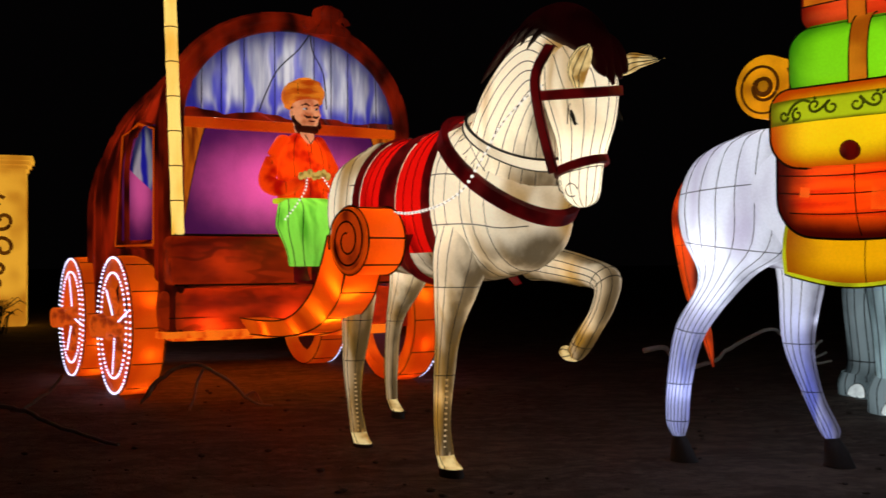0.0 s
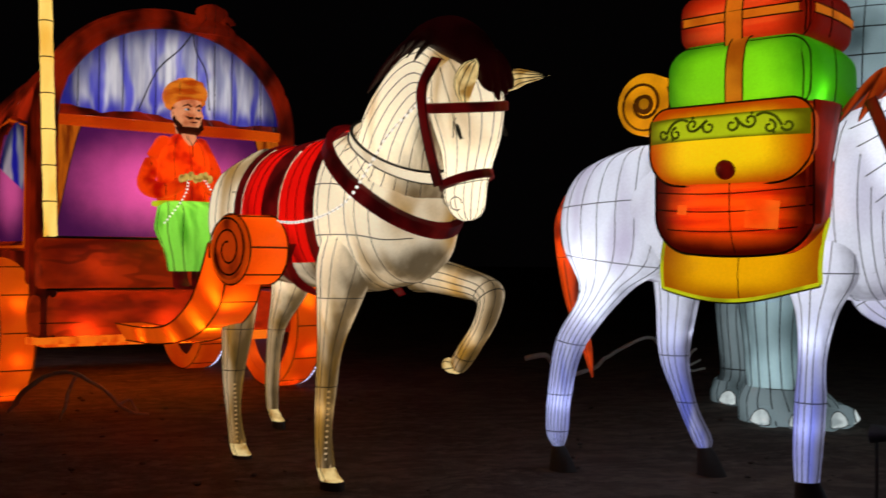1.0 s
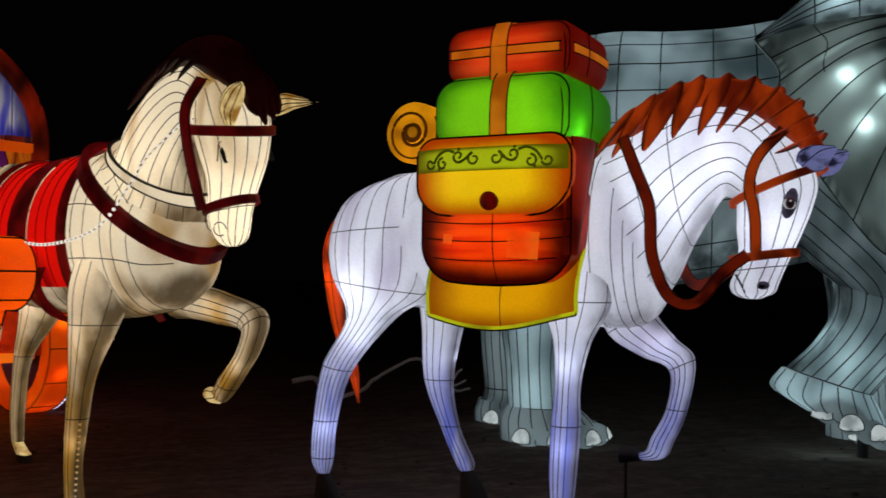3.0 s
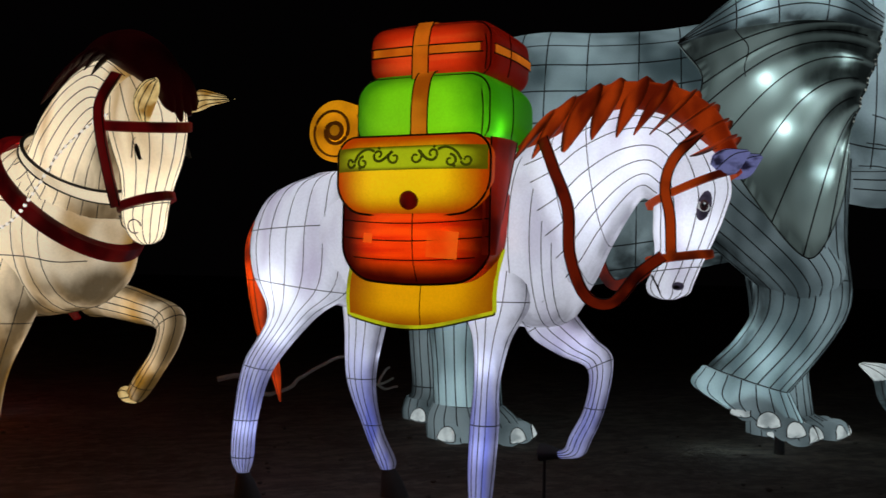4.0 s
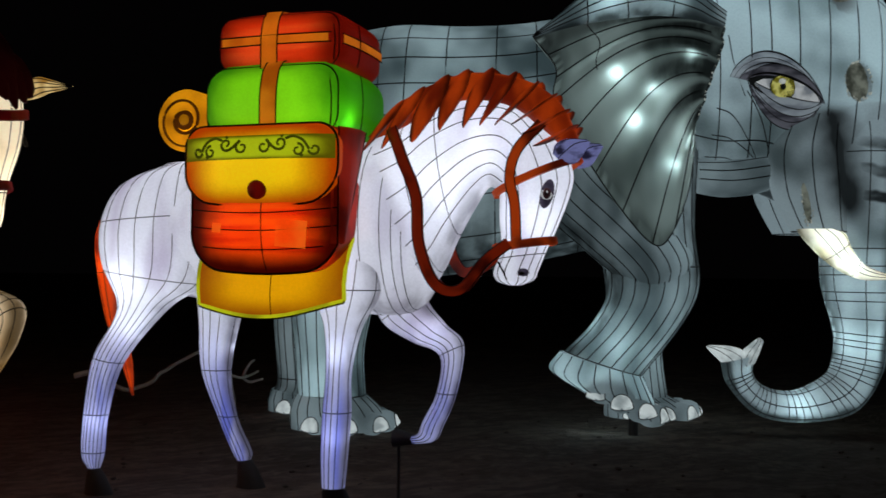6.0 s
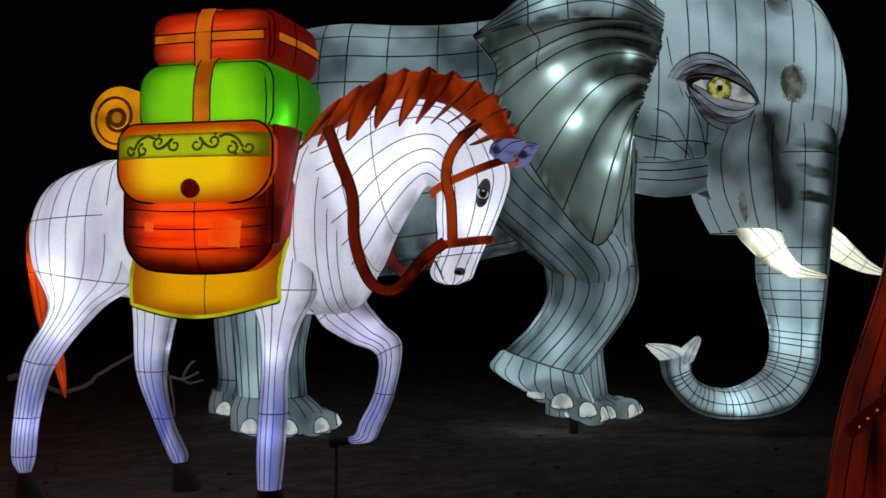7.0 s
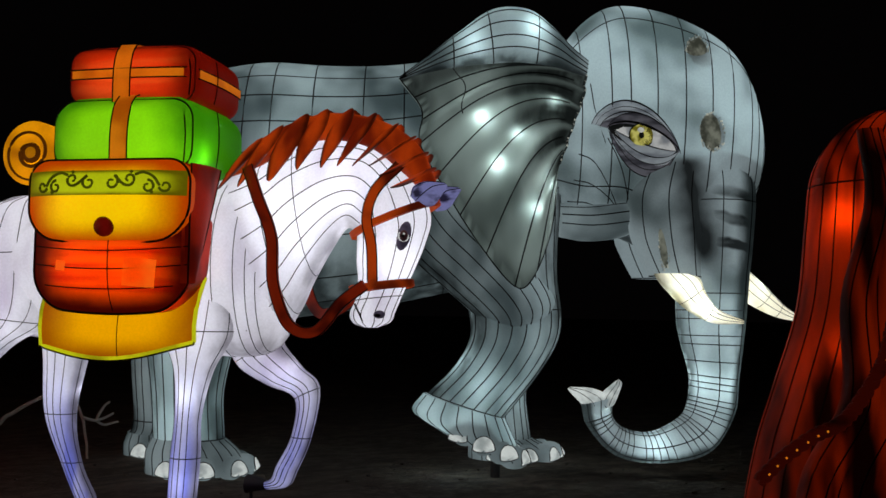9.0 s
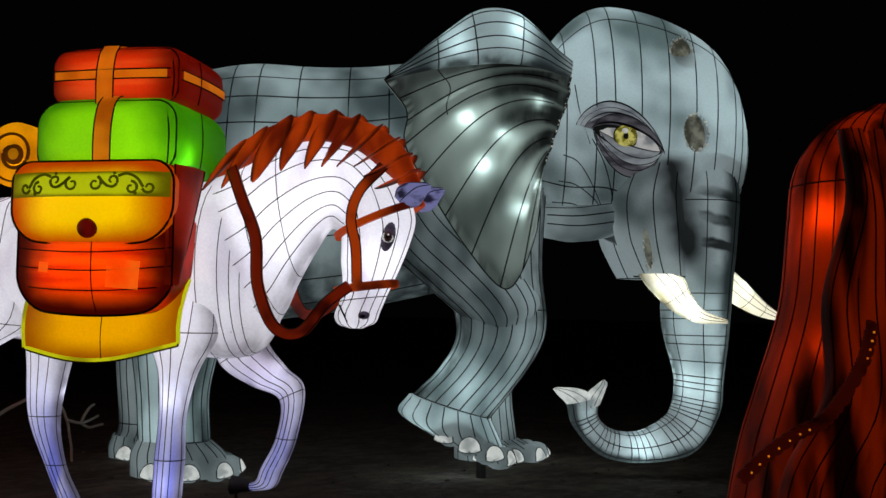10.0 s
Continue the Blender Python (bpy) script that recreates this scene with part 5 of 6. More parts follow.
bulb(H2, (-1.0, 0.05, 1.62), 0.6, (1, 0.7, 0.4), 0.02)
for x, y, z, w in ((1.15, 0, 2.35, 1.7), (0.95, 0, 2.0, 1.6), (1.85, 0, 2.15, 1.0), (1.8, 0, 1.9, 0.4), (0.75, -0.22, 1.6, 1.5), (0.62, -0.22, 1.2, 0.5), (-0.65, 0.22, 1.45, 1.2), (-0.72, -0.22, 1.2, 0.5), (1.4, 0.22, 1.37, 0.4), (1.55, 0.22, 1.05, 0.25), (0.5, -0.22, 0.5, 0.25), (1.1, 0, 1.6, 1.0)):
    bulb(H1, (x, y, z), w, (1.0, 0.93, 0.78), 0.04)

# ---- carriage ----
WOOD = silk("dark_red_wood", (166, 38, 10), (40, 7, 4), 0.72, 2.4, (1, 1, 0.6), (0.32, 0.66))


def grained():
    """Red painted wood with swirling dark grain."""
    n = Nodes("grained_wood")
    swirl = n.noise(n.coords("Object", (1, 0.8, 2.6)), 1.5, 2.0)
    rings = n.math("SINE", n.math("MULTIPLY", swirl, 30.0))
    fac = n.math("MULTIPLY", n.span(rings, -0.2, 0.95), n.span(n.noise(n.coords("Object", (1, 1, 1.6)), 1.3), 0.36, 0.66, 0.15, 0.9))
    col = n.mix(n.span(n.noise(n.coords("Object", (1, 0.7, 1.5)), 2.2, 3.0), 0.35, 0.7), lin(176, 48, 10), lin(112, 22, 6))
    return n.glow(n.mix(n.math("MULTIPLY", fac, 0.62), col, lin(60, 8, 4)), 0.85, 0.6)


GRAIN = grained()
ORANGE = silk("orange_silk", (250, 104, 12), (206, 56, 5), 0.72, 1.6, (1, 1, 1), (0.3, 0.8))
# pink middle goes over to dark purple towards the panel edges
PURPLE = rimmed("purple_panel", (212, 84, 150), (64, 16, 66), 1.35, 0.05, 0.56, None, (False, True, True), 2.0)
DRAPE = silk("amber_drape", (214, 108, 18), (128, 46, 8), 1.0, 2.5, (1, 6, 0.8))


def pleated():
    """White curtain silk with blue sprayed into its folds, more towards the hem."""
    n = Nodes("blue_white_curtain")
    sep = n.add("ShaderNodeSeparateXYZ")
    n.link(n.coords("Object"), sep.inputs[0])
    x, y, z = sep.outputs
    warp = n.span(n.noise(n.coords("Object", (1, 1.6, 0.8)), 1.6, 2.0), 0.0, 1.0, -5.0, 5.0, False)
    wave = n.math("SINE", n.math("ADD", n.math("MULTIPLY", n.math("ADD", y, x), 21.0), warp))
    folds = n.math("MULTIPLY", n.span(wave, -0.1, 0.95), n.span(z, 3.0, 4.1, 1.0, 0.35, False))
    col = n.mix(n.span(n.noise(n.coords("Object", (1, 5, 0.6)), 2.0), 0.3, 0.7), lin(204, 206, 208), lin(128, 132, 160))
    gen = n.add("ShaderNodeSeparateXYZ")
    n.link(n.coords("Generated"), gen.inputs[0])
    wide = n.math("MULTIPLY", n.math("SUBTRACT", gen.outputs["Y"], 0.5), 2.0)
    reach = n.math("SQRT", n.math("ADD", n.math("MULTIPLY", wide, wide), n.math("MULTIPLY", gen.outputs["Z"], gen.outputs["Z"])))
    col = n.mix(folds, col, lin(40, 38, 186))
    hem = n.span(n.math("ADD", gen.outputs["Z"], n.span(wave, -1.0, 1.0, -0.06, 0.1)), 0.0, 0.2, 0.9, 0.0)
    col = n.mix(hem, col, lin(34, 32, 160))
    return n.glow(n.mix(n.span(reach, 0.72, 1.02, 0.0, 0.92), col, lin(22, 20, 96)), 0.74, 0.6)


COIL = silk("coil_face_silk", (206, 74, 12), (118, 30, 6), 0.85, 4.0)
SILL = silk("bright_sill", (255, 130, 26), (220, 70, 8), 1.25, 3.0, (1, 2, 1))
CURTAIN = pleated()
BAMBOO = silk("yellow_pole", (255, 222, 124), (240, 184, 66), 1.5, 3, (1, 1, 0.4))
HUB = silk("rust_hub", (232, 98, 24), (150, 50, 12), 1.1, 8)
DEEP = solid("deep_purple_lining", (0.05, 0.02, 0.06), 0.8)

carriage = thing("carriage", CA, "glowing dark red carriage lantern with arched blue curtain front", "carriage")
MID = 0.3


def arch(half, rise, low, spring, n=36):
    """Points (y, z) from the left foot up over the arch and down to the right foot."""
    out = [(MID - half, z) for z in np.linspace(low, spring, 8)[:-1]]
    out += [(MID - half * math.cos(a), spring + rise * math.sin(a)) for a in np.linspace(0, math.pi, n)]
    return out + [(MID + half, z) for z in np.linspace(spring, low, 8)[1:]]


shell = Geo()
stations = [(-0.02, 1.38, 1.18, 2.95), (-0.35, 1.45, 1.35, 2.75), (-0.9, 1.6, 1.6, 2.45), (-1.7, 1.7, 1.74, 2.2), (-2.5, 1.64, 1.7, 2.1), (-3.2, 1.5, 1.5, 2.0), (-3.4, 1.35, 1.3, 2.0)]
fine = curve_rows(stations, 5)
shell.grid([[(x, y, z) for y, z in arch(h, r, 0.66, sp)] for x, h, r, sp in fine], WOOD, False)
shell.grid([[(fine[-1][0], y, z) for y, z in arch(1.35, 1.3, 0.66, 2.0)], [(fine[-1][0], MID + (y - MID) * 0.02, 2.0 + (z - 2.0) * 0.02) for y, z in arch(1.35, 1.3, 0.66, 2.0)]], WOOD, False)
part("body", shell, carriage)
# unseen floor made to glow, added to throw orange light on the soil
glow_floor = Geo(); glow_floor.pillow((-3.35, -1.1, 0.6), (0.1, 1.6, 0.72), SILL, 0.03, 0.0, 4); part("glow_floor", glow_floor, carriage)
for q in (0.9, 2.1, 3.3, 4.4):
    x, h, r, sp = fine[int(q * 5)]
    g = Geo(); g.tube([(x, MID + (y - MID) * 1.01, z) for y, z in arch(h, r * 1.01, 0.66, sp)], 0.045, WOOD, 8)
    part("rib", g, carriage)


def on_side(x, z):
    h, r, sp = [float(np.interp(-x, -fine[:, 0], fine[:, i])) for i in (1, 2, 3)]
    lean = math.sqrt(max(0.0, 1 - ((z - sp) / r) ** 2)) if z > sp else 1.0
    return MID - h * lean - 0.015


g = Geo()
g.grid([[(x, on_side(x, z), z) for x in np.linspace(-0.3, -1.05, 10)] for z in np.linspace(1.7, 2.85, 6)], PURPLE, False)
win = part("side_window", g, carriage, "purple side window with blue curtain")
g = Geo()
g.grid([[(-0.32 - 0.5 * t * (0.3 + 0.7 * k / 9), on_side(-0.32 - 0.5 * t, 2.95 - 0.75 * k / 9) - 0.02, 2.95 - 0.75 * k / 9 * (1 - 0.4 * t)) for t in np.linspace(0, 1, 8)] for k in range(10)], CURTAIN, False)
part("curtain", g, win, "blue and white side curtain")
g = Geo()
frame_pts = [(-0.27, 1.64), (-0.27, 2.9), (-0.7, 3.0), (-1.1, 2.9), (-1.1, 1.64), (-0.27, 1.64)]
g.tube([(x, on_side(x, z) - 0.01, z) for x, z in frame_pts], 0.05, WOOD, 8)
g.tube([(x, on_side(x, z) - 0.05, z) for x, z in frame_pts], 0.018, ORANGE, 6)
part("window_frame", g, win)
for name, half, rise, x, r, mat in (("arch", 1.4, 1.2, 0.04, 0.08, WOOD), ("arch", 1.31, 1.11, 0.07, 0.045, WOOD), ("arch", 1.46, 1.26, -0.05, 0.05, WOOD)):
    g = Geo(); g.tube([(x, y, z) for y, z in arch(half, rise, 0.68, 2.98)], r, mat, 10); part(name, g, carriage)
g = Geo()
for side in (-1, 1):
    g.tube([(0.14, MID + 0.35 + side * p, q) for p, q in spiral(0.2, 4.17, 0.08, 0.02, 0, side * 5)], 0.035, WOOD, 8)
g.loft([(0.02, 4.04, 0.16, 4.04, 0.32), (0.0, 4.12, 0.2, 4.12, 0.27), (0.03, 4.19, 0.17, 4.19, 0.17), (0.0, 4.26, 0.2, 4.26, 0.19), (0.0, 4.33, 0.2, 4.33, 0.17), (0.06, 4.38, 0.14, 4.38, 0.06)], WOOD, MID + 0.4, seg=20, seams=(0.5, 0.6, 0.4), air=(0.3, 0.5))
part("finial", g, carriage, "carved dark red finial")
# curtain in the arch
g = Geo()
cols = np.linspace(-1.0, 1.0, 61)
sheet = []
for c in cols:
    top = 2.98 + 1.1 * math.sqrt(max(0.0, 1 - (c * 0.985) ** 2))
    y = MID + 1.31 * c
    low = 3.06 + 0.05 * abs(math.sin(c * 5.2)) - 0.02 * c
    sheet.append([(0.0 + 0.035 * math.sin(c * 34) * (1 - 0.6 * k / 9), y + 0.0 * k, low + (max(top, low + 0.02) - low) * k / 9) for k in range(10)])
g.grid(sheet, CURTAIN, False)
part("curtain", g, carriage, "gathered white curtain sprayed with blue folds")
g = Geo()
for i in (6, 11, 17, 25, 36, 41, 46, 54):
    g.tube(np.array(sheet[i]) + np.array((0.012, 0, 0)), 0.006, SEAM, 4)
g.tube([(0.06, y, z) for y, z in curve_rows([(0.5, 4.05), (0.35, 3.85), (0.1, 3.6), (-0.05, 3.3), (-0.12, 3.12)], 6)], 0.008, SEAM, 4)
g.tube([(0.06, y, z) for y, z in curve_rows([(0.5, 4.05), (0.53, 3.85), (0.66, 3.6), (0.7, 3.2)], 6)], 0.008, SEAM, 4)
part("seam", g, carriage, "black wire seams")
g = Geo(); g.pillow((0.0, MID - 1.36, 2.9), (0.1, MID + 1.36, 3.02), ORANGE, 0.03, 0.0, 6); part("beam", g, carriage, "orange cross beam")
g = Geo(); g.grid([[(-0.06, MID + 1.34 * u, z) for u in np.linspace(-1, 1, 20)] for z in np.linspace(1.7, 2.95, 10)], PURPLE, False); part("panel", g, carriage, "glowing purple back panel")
for side in (-1, 1):
    g = Geo()
    rows = []
    for k in range(12):
        t = k / 11
        inner = 1.0 - 0.0 * t + 0.27 * t ** 0.8
        rows.append([(-0.02 + 0.015 * math.sin(j * 1.4), MID + side * (1.33 + (inner - 1.33) * j / 7), 2.93 - 1.2 * t) for j in range(8)])
    g.grid(rows, DRAPE, False)
    g.tube([r[-1] for r in rows], 0.007, SEAM, 4)
    part("drape", g, carriage, "amber side drape")
g = Geo(); g.pillow((-0.05, -1.17, 1.2), (0.34, 1.66, 1.74), GRAIN, 0.05, 0.02, 12); part("seat_box", g, carriage, "dark grained seat box")
g = Geo(); g.tube([(0.345, y, 1.735) for y in np.linspace(-1.15, 1.62, 12)], 0.014, SEAM, 6); g.tube([(0.345, y, 1.21) for y in np.linspace(-1.15, 1.62, 12)], 0.012, SEAM, 6); part("trim", g, carriage)
g = Geo(); g.pillow((-0.15, -1.2, 0.7), (0.12, 1.6, 1.16), GRAIN, 0.06, 0.03, 12)
part("lower_panel", g, carriage, "dark grained lower panel")
g = Geo(); g.tube([(0.13, y, 0.86) for y in np.linspace(-1.15, 0.1, 8)], 0.006, SEAM, 4); g.pillow((-0.1, -1.24, 0.64), (0.17, 1.62, 0.72), SILL, 0.02, 0.0, 4); part("sill", g, carriage, "glowing orange sill")
# the big scroll
cx, cz, cr = 4.58, 1.58, 0.235
rows = curve_rows([(0.06, 0.84, 0.35, 0.68, -0.35), (1.31, 0.88, 1.63, 0.75, -0.5), (2.17, 0.96, 2.63, 0.89, -0.62), (2.92, 1.15, 3.37, 1.12, -0.76), (3.35, 1.37, 3.73, 1.36, -0.85), (3.51, 1.63, 3.83, 1.54, -0.85)], 8)
rows[:, (0, 2)] *= 1.187
rows[:, 4] -= 0.34 * rows[:, 0] / 4.58
g = Geo()
top = [(r[0], r[4], r[1]) for r in rows]
low = [(r[2], r[4], r[3]) for r in rows]
shift = np.array((0.0, 0.27, 0.0))
g.grid([[p, np.array(p) + shift, np.array(q) + shift, q] for p, q in zip(top, low)], ORANGE)
scr = part("scroll", g, carriage, "large orange scroll rising beside the horse's flank", False)
g = Geo()
g.grid([[(cx + r * 1.25 * math.cos(w), y, cz + r * math.sin(w)) for w in np.linspace(0, 2 * math.pi, 40, endpoint=False)] for r, y in ((cr * 0.96, -1.200), (cr, -1.180), (cr, -0.920), (cr * 0.96, -0.900))], ORANGE)
part("scroll_coil", g, scr, "", True)
g = Geo()
g.grid([[(cx + r * 1.25 * math.cos(w), y, cz + r * math.sin(w)) for w in np.linspace(0, 2 * math.pi, 40, endpoint=False)] for r, y in ((cr * 0.985, -1.198), (cr * 0.6, -1.205), (cr * 0.06, -1.206))], COIL)
part("coil_face", g, scr, "darker wound face of the scroll", True)
g = Geo()
for line in (top, low):
    for d in (-0.004, 0.274):
        g.tube([np.array(p) + np.array((0, d, 0)) for p in line], 0.007, SEAM, 4)
g.tube([(p, -1.210, q) for p, q in [(cx + (p - cx) * 1.25, q) for p, q in spiral(cx, cz, cr, 0.05, 3.4, 3.4 - 4.6 * math.pi, 60)]], 0.007, SEAM, 4)
for y in (-1.188, -0.912):
    g.tube([(cx + cr * 1.26 * math.cos(w), y, cz + cr * 1.01 * math.sin(w)) for w in np.linspace(0, 2 * math.pi, 41)], 0.007, SEAM, 4)
for w in (0.05, 1.2, 2.4, 5.5):
    g.tube([(cx + cr * 1.26 * math.cos(w), y, cz + cr * 1.01 * math.sin(w)) for y in (-1.190, -0.910)], 0.006, SEAM, 4)
for i in range(6, len(low), 7):
    g.tube([np.array(low[i]) + np.array((0.004, 0, 0)), np.array(low[i]) + shift + np.array((0.004, 0, 0))], 0.006, SEAM, 4)
part("seam", g, scr, "black wire seams")
for i in range(5, len(rows) - 2, 8):
    p = 0.35 * np.array(top[i]) + 0.65 * np.array(low[i]) + shift * 0.4
    bulb(CA, tuple(p), 2.2, (1.0, 0.78, 0.36), 0.025)
bulb(CA, (cx, -1.020, cz), 1.4, (1.0, 0.7, 0.4), 0.04)
for x, y, z, w, c in ((-0.9, -0.05, 2.3, 12, (1, 0.8, 1)), (-0.9, 0.75, 2.3, 8, (1, 0.8, 1)), (-0.5, -0.4, 3.35, 5, (1, 1, 1)), (-0.5, 0.9, 3.35, 5, (1, 1, 1)), (-0.45, 0.3, 3.7, 4, (1, 1, 1)), (0.0, -0.7, 0.79, 4.5, (1, 0.6, 0.3)), (0.0, 0.2, 0.79, 4.5, (1, 0.6, 0.3)), (0.0, 1.1, 0.79, 4.5, (1, 0.6, 0.3)), (0.15, -0.6, 1.45, 1.3, (1, 0.7, 0.4)), (0.15, 0.9, 1.45, 1.3, (1, 0.7, 0.4)), (0.55, 0.18, 2.5, 1.2, (1, 0.8, 0.6)), (0.75, 0.18, 1.92, 1.4, (1, 1, 0.8)), (0.58, 0.2, 3.32, 0.3, (1, 0.8, 0.6))):
    bulb(CA, (x, y, z), w, c, 0.05)
for x, y in ((-0.83, -1.29), (-3.1, -1.29), (-0.5, 1.9)):
    for w in (0.4, 1.6, 2.8, 4.0, 5.2, 5.9):
        bulb(CA, (x + 0.71 * math.cos(w), y, 0.755 + 0.71 * math.sin(w)), 0.55, (1.0, 0.75, 0.4), 0.02)


def build_wheel():
    w = new("wheel")
    w.parent = carriage
    g = Geo()
    prof = [(0.76, 0.0), (0.775, 0.04), (0.775, 0.31), (0.75, 0.36), (0.6, 0.36), (0.58, 0.3), (0.58, 0.04), (0.6, 0.0)]
    g.grid([[(r * math.cos(t), y, r * math.sin(t)) for r, y in prof] for t in np.linspace(0, 2 * math.pi, 49)], ORANGE, True, False)
    part("rim", g, w, "glowing orange rim")
    g = Geo()
    for t in np.linspace(0, 2 * math.pi, 12, endpoint=False):
        g.tube([(0.778 * math.cos(t), y, 0.778 * math.sin(t)) for y in (0.02, 0.18, 0.34)], 0.006, SEAM, 4)
    for r, y in ((0.765, 0.0), (0.77, 0.345)):
        g.tube([(r * math.cos(t), y, r * math.sin(t)) for t in np.linspace(0, 2 * math.pi, 49)], 0.007, SEAM, 4)
    part("seam", g, w)
    g = Geo()
    g.prism([(0.585 * math.cos(t), 0.585 * math.sin(t)) for t in np.linspace(0, 2 * math.pi, 40, endpoint=False)], 0.2, 0.24, DEEP)
    part("lining", g, w, "deep purple wheel lining")
    for i in range(6):
        t = math.pi * i / 3 + 0.3
        g = Geo()
        g.tube([(q * math.cos(t), 0.06, q * math.sin(t)) for q in (0.08, 0.3, 0.6)], (0.05, 0.035, 0.045), HUB, 8)
        part("spoke", g, w)
    g = Geo()
    g.grid([[(r * math.cos(t), y, r * math.sin(t)) for t in np.linspace(0, 2 * math.pi, 20, endpoint=False)] for r, y in ((0.12, 0.2), (0.13, 0.0), (0.1, -0.04), (0.1, -0.1), (0.13, -0.12), (0.13, -0.24), (0.11, -0.26))], HUB)
    part("hub", g, w, "rust coloured hub")
    g = Geo()
    for r, n in ((0.755, 74), (0.585, 58)):
        for t in np.linspace(0, 2 * math.pi, n, endpoint=False):
            g.ball((r * math.cos(t), -0.025, r * math.sin(t)), (0.0135, 0.0135, 0.0135), LED, 6)
    for i in range(3):
        t = 2 * math.pi * i / 3 + 0.3
        for q in np.linspace(0.16, 0.56, 14):
            g.ball((q * math.cos(t), 0.0, q * math.sin(t)), (0.012, 0.012, 0.012), LED, 6)
    tagged(part("light_string", g, w, "string of tiny white lamps"), kind="stuff")
    return w


wheel = build_wheel()
wheel.matrix_basis = pose(-0.83, -1.475, 0.755)
copy_thing(wheel, pose(-3.1, -1.475, 0.755, 0, 25, 0))
copy_thing(wheel, pose(-0.5, 2.08, 0.755, 0, 0, 180))
copy_thing(wheel, pose(-3.1, 2.08, 0.755, 0, 0, 180))

pole = thing("pole", CA @ pose(0.3, -1.1, 1.73, 0, 0, 0), "tall glowing yellow bamboo pole standing on the seat box", "pole")
for i in range(9):
    g = Geo()
    x0, z0, z1 = -0.012 * i, 0.36 * i, 0.36 * (i + 1) - 0.006
    g.tube([(0.0, x0 - 0.012 * k / 4, z0 + (z1 - z0) * k / 4) for k in range(5)], (0.068, 0.064, 0.063, 0.064, 0.068), BAMBOO, 14)
    part("pole_segment", g, pole)
    g = Geo()
    g.tube([(0.068 * math.cos(t), x0 + 0.068 * math.sin(t), z0) for t in np.linspace(0, 2 * math.pi, 17)], 0.006, SEAM, 4)
    part("joint", g, pole)

# ---- coachman figure ----
SHIRT = silk("red_shirt", (255, 74, 8), (186, 14, 4), 1.12, 4.5)
LIME = silk("lime_trousers", (158, 244, 86), (104, 190, 50), 0.9, 2.6, (1, 3, 0.6))
TURBAN = silk("orange_turban", (246, 150, 40), (206, 84, 14), 0.9, 4, (1, 1, 3))
FLESH = silk("brown_flesh", (238, 164, 116), (190, 104, 62), 1.25, 6)
BEARD = silk("dark_beard", (70, 26, 12), (34, 12, 8), 0.6, 8)
GLOVE = silk("gilt_hands", (226, 192, 100), (140, 106, 40), 1.1, 16)
man = Geo()
my = 0.18
man.loft([(0.38, 2.08, 0.78, 2.08, 0.28), (0.36, 2.3, 0.8, 2.3, 0.28), (0.36, 2.58, 0.76, 2.58, 0.28), (0.41, 2.74, 0.69, 2.75, 0.21), (0.47, 2.83, 0.62, 2.84, 0.1)], SHIRT, my, seams=(0.4, 0.5, 0.6), air=(0.2, 0.2))
man.loft([(0.46, 2.8, 0.6, 2.8, 0.085), (0.42, 2.93, 0.7, 2.9, 0.125), (0.4, 3.08, 0.73, 3.05, 0.15), (0.42, 3.22, 0.71, 3.22, 0.14)], FLESH, my + 0.04, seg=20)
fy = my + 0.04
man.loft([(0.52, 2.83, 0.68, 2.82, 0.09), (0.5, 2.865, 0.735, 2.855, 0.122), (0.46, 2.92, 0.715, 2.905, 0.137)], BEARD, fy, seg=20)
for k in (-1, 1):
    man.tube([(0.66, fy + k * 0.115, 2.9), (0.58, fy + k * 0.142, 2.98), (0.55, fy + k * 0.15, 3.12)], (0.03, 0.024, 0.018), BEARD, 8)
    man.tube([(0.745, fy + k * 0.012, 2.998), (0.742, fy + k * 0.055, 2.99), (0.72, fy + k * 0.095, 3.02)], (0.013, 0.014, 0.003), BEARD, 6)
    man.ball((0.705, fy + k * 0.06, 3.085), (0.026, 0.03, 0.012), EYE_WHITE, 12)
    man.ball((0.73, fy + k * 0.058, 3.085), (0.008, 0.015, 0.013), SEAM, 8)
    man.tube([(0.738, fy + k * 0.025, 3.115), (0.735, fy + k * 0.065, 3.135), (0.7, fy + k * 0.11, 3.118)], (0.008, 0.011, 0.004), BEARD, 6)
    man.ball((0.7, fy + k * 0.085, 3.02), (0.03, 0.035, 0.035), FLESH, 10)
    man.loft([(0.53, 3.1, 0.58, 3.1, 0.01), (0.52, 3.05, 0.6, 3.05, 0.02), (0.54, 3.0, 0.58, 3.0, 0.01)], FLESH, fy + k * 0.155, seg=10, k=3)
man.loft([(0.7, 3.11, 0.74, 3.11, 0.012), (0.7, 3.06, 0.77, 3.06, 0.02), (0.7, 3.02, 0.785, 3.02, 0.028), (0.7, 3.0, 0.74, 3.0, 0.012)], FLESH, fy, seg=12, k=4)
man.tube([(0.735, fy - 0.035, 2.955), (0.75, fy, 2.948), (0.735, fy + 0.035, 2.955)], (0.005, 0.01, 0.005), MAROON, 6)
man.loft([(0.6, 2.86, 0.66, 2.86, 0.08), (0.62, 2.79, 0.735, 2.79, 0.07), (0.68, 2.71, 0.775, 2.71, 0.02)], FLESH, my + 0.02, seg=14, k=4)
man.loft([(0.37, 3.1, 0.73, 3.2, 0.19), (0.31, 3.2, 0.78, 3.29, 0.235), (0.36, 3.32, 0.73, 3.37, 0.2), (0.46, 3.39, 0.66, 3.43, 0.1)], TURBAN, my + 0.02, seams=(0.1, 0.6), seg=24)
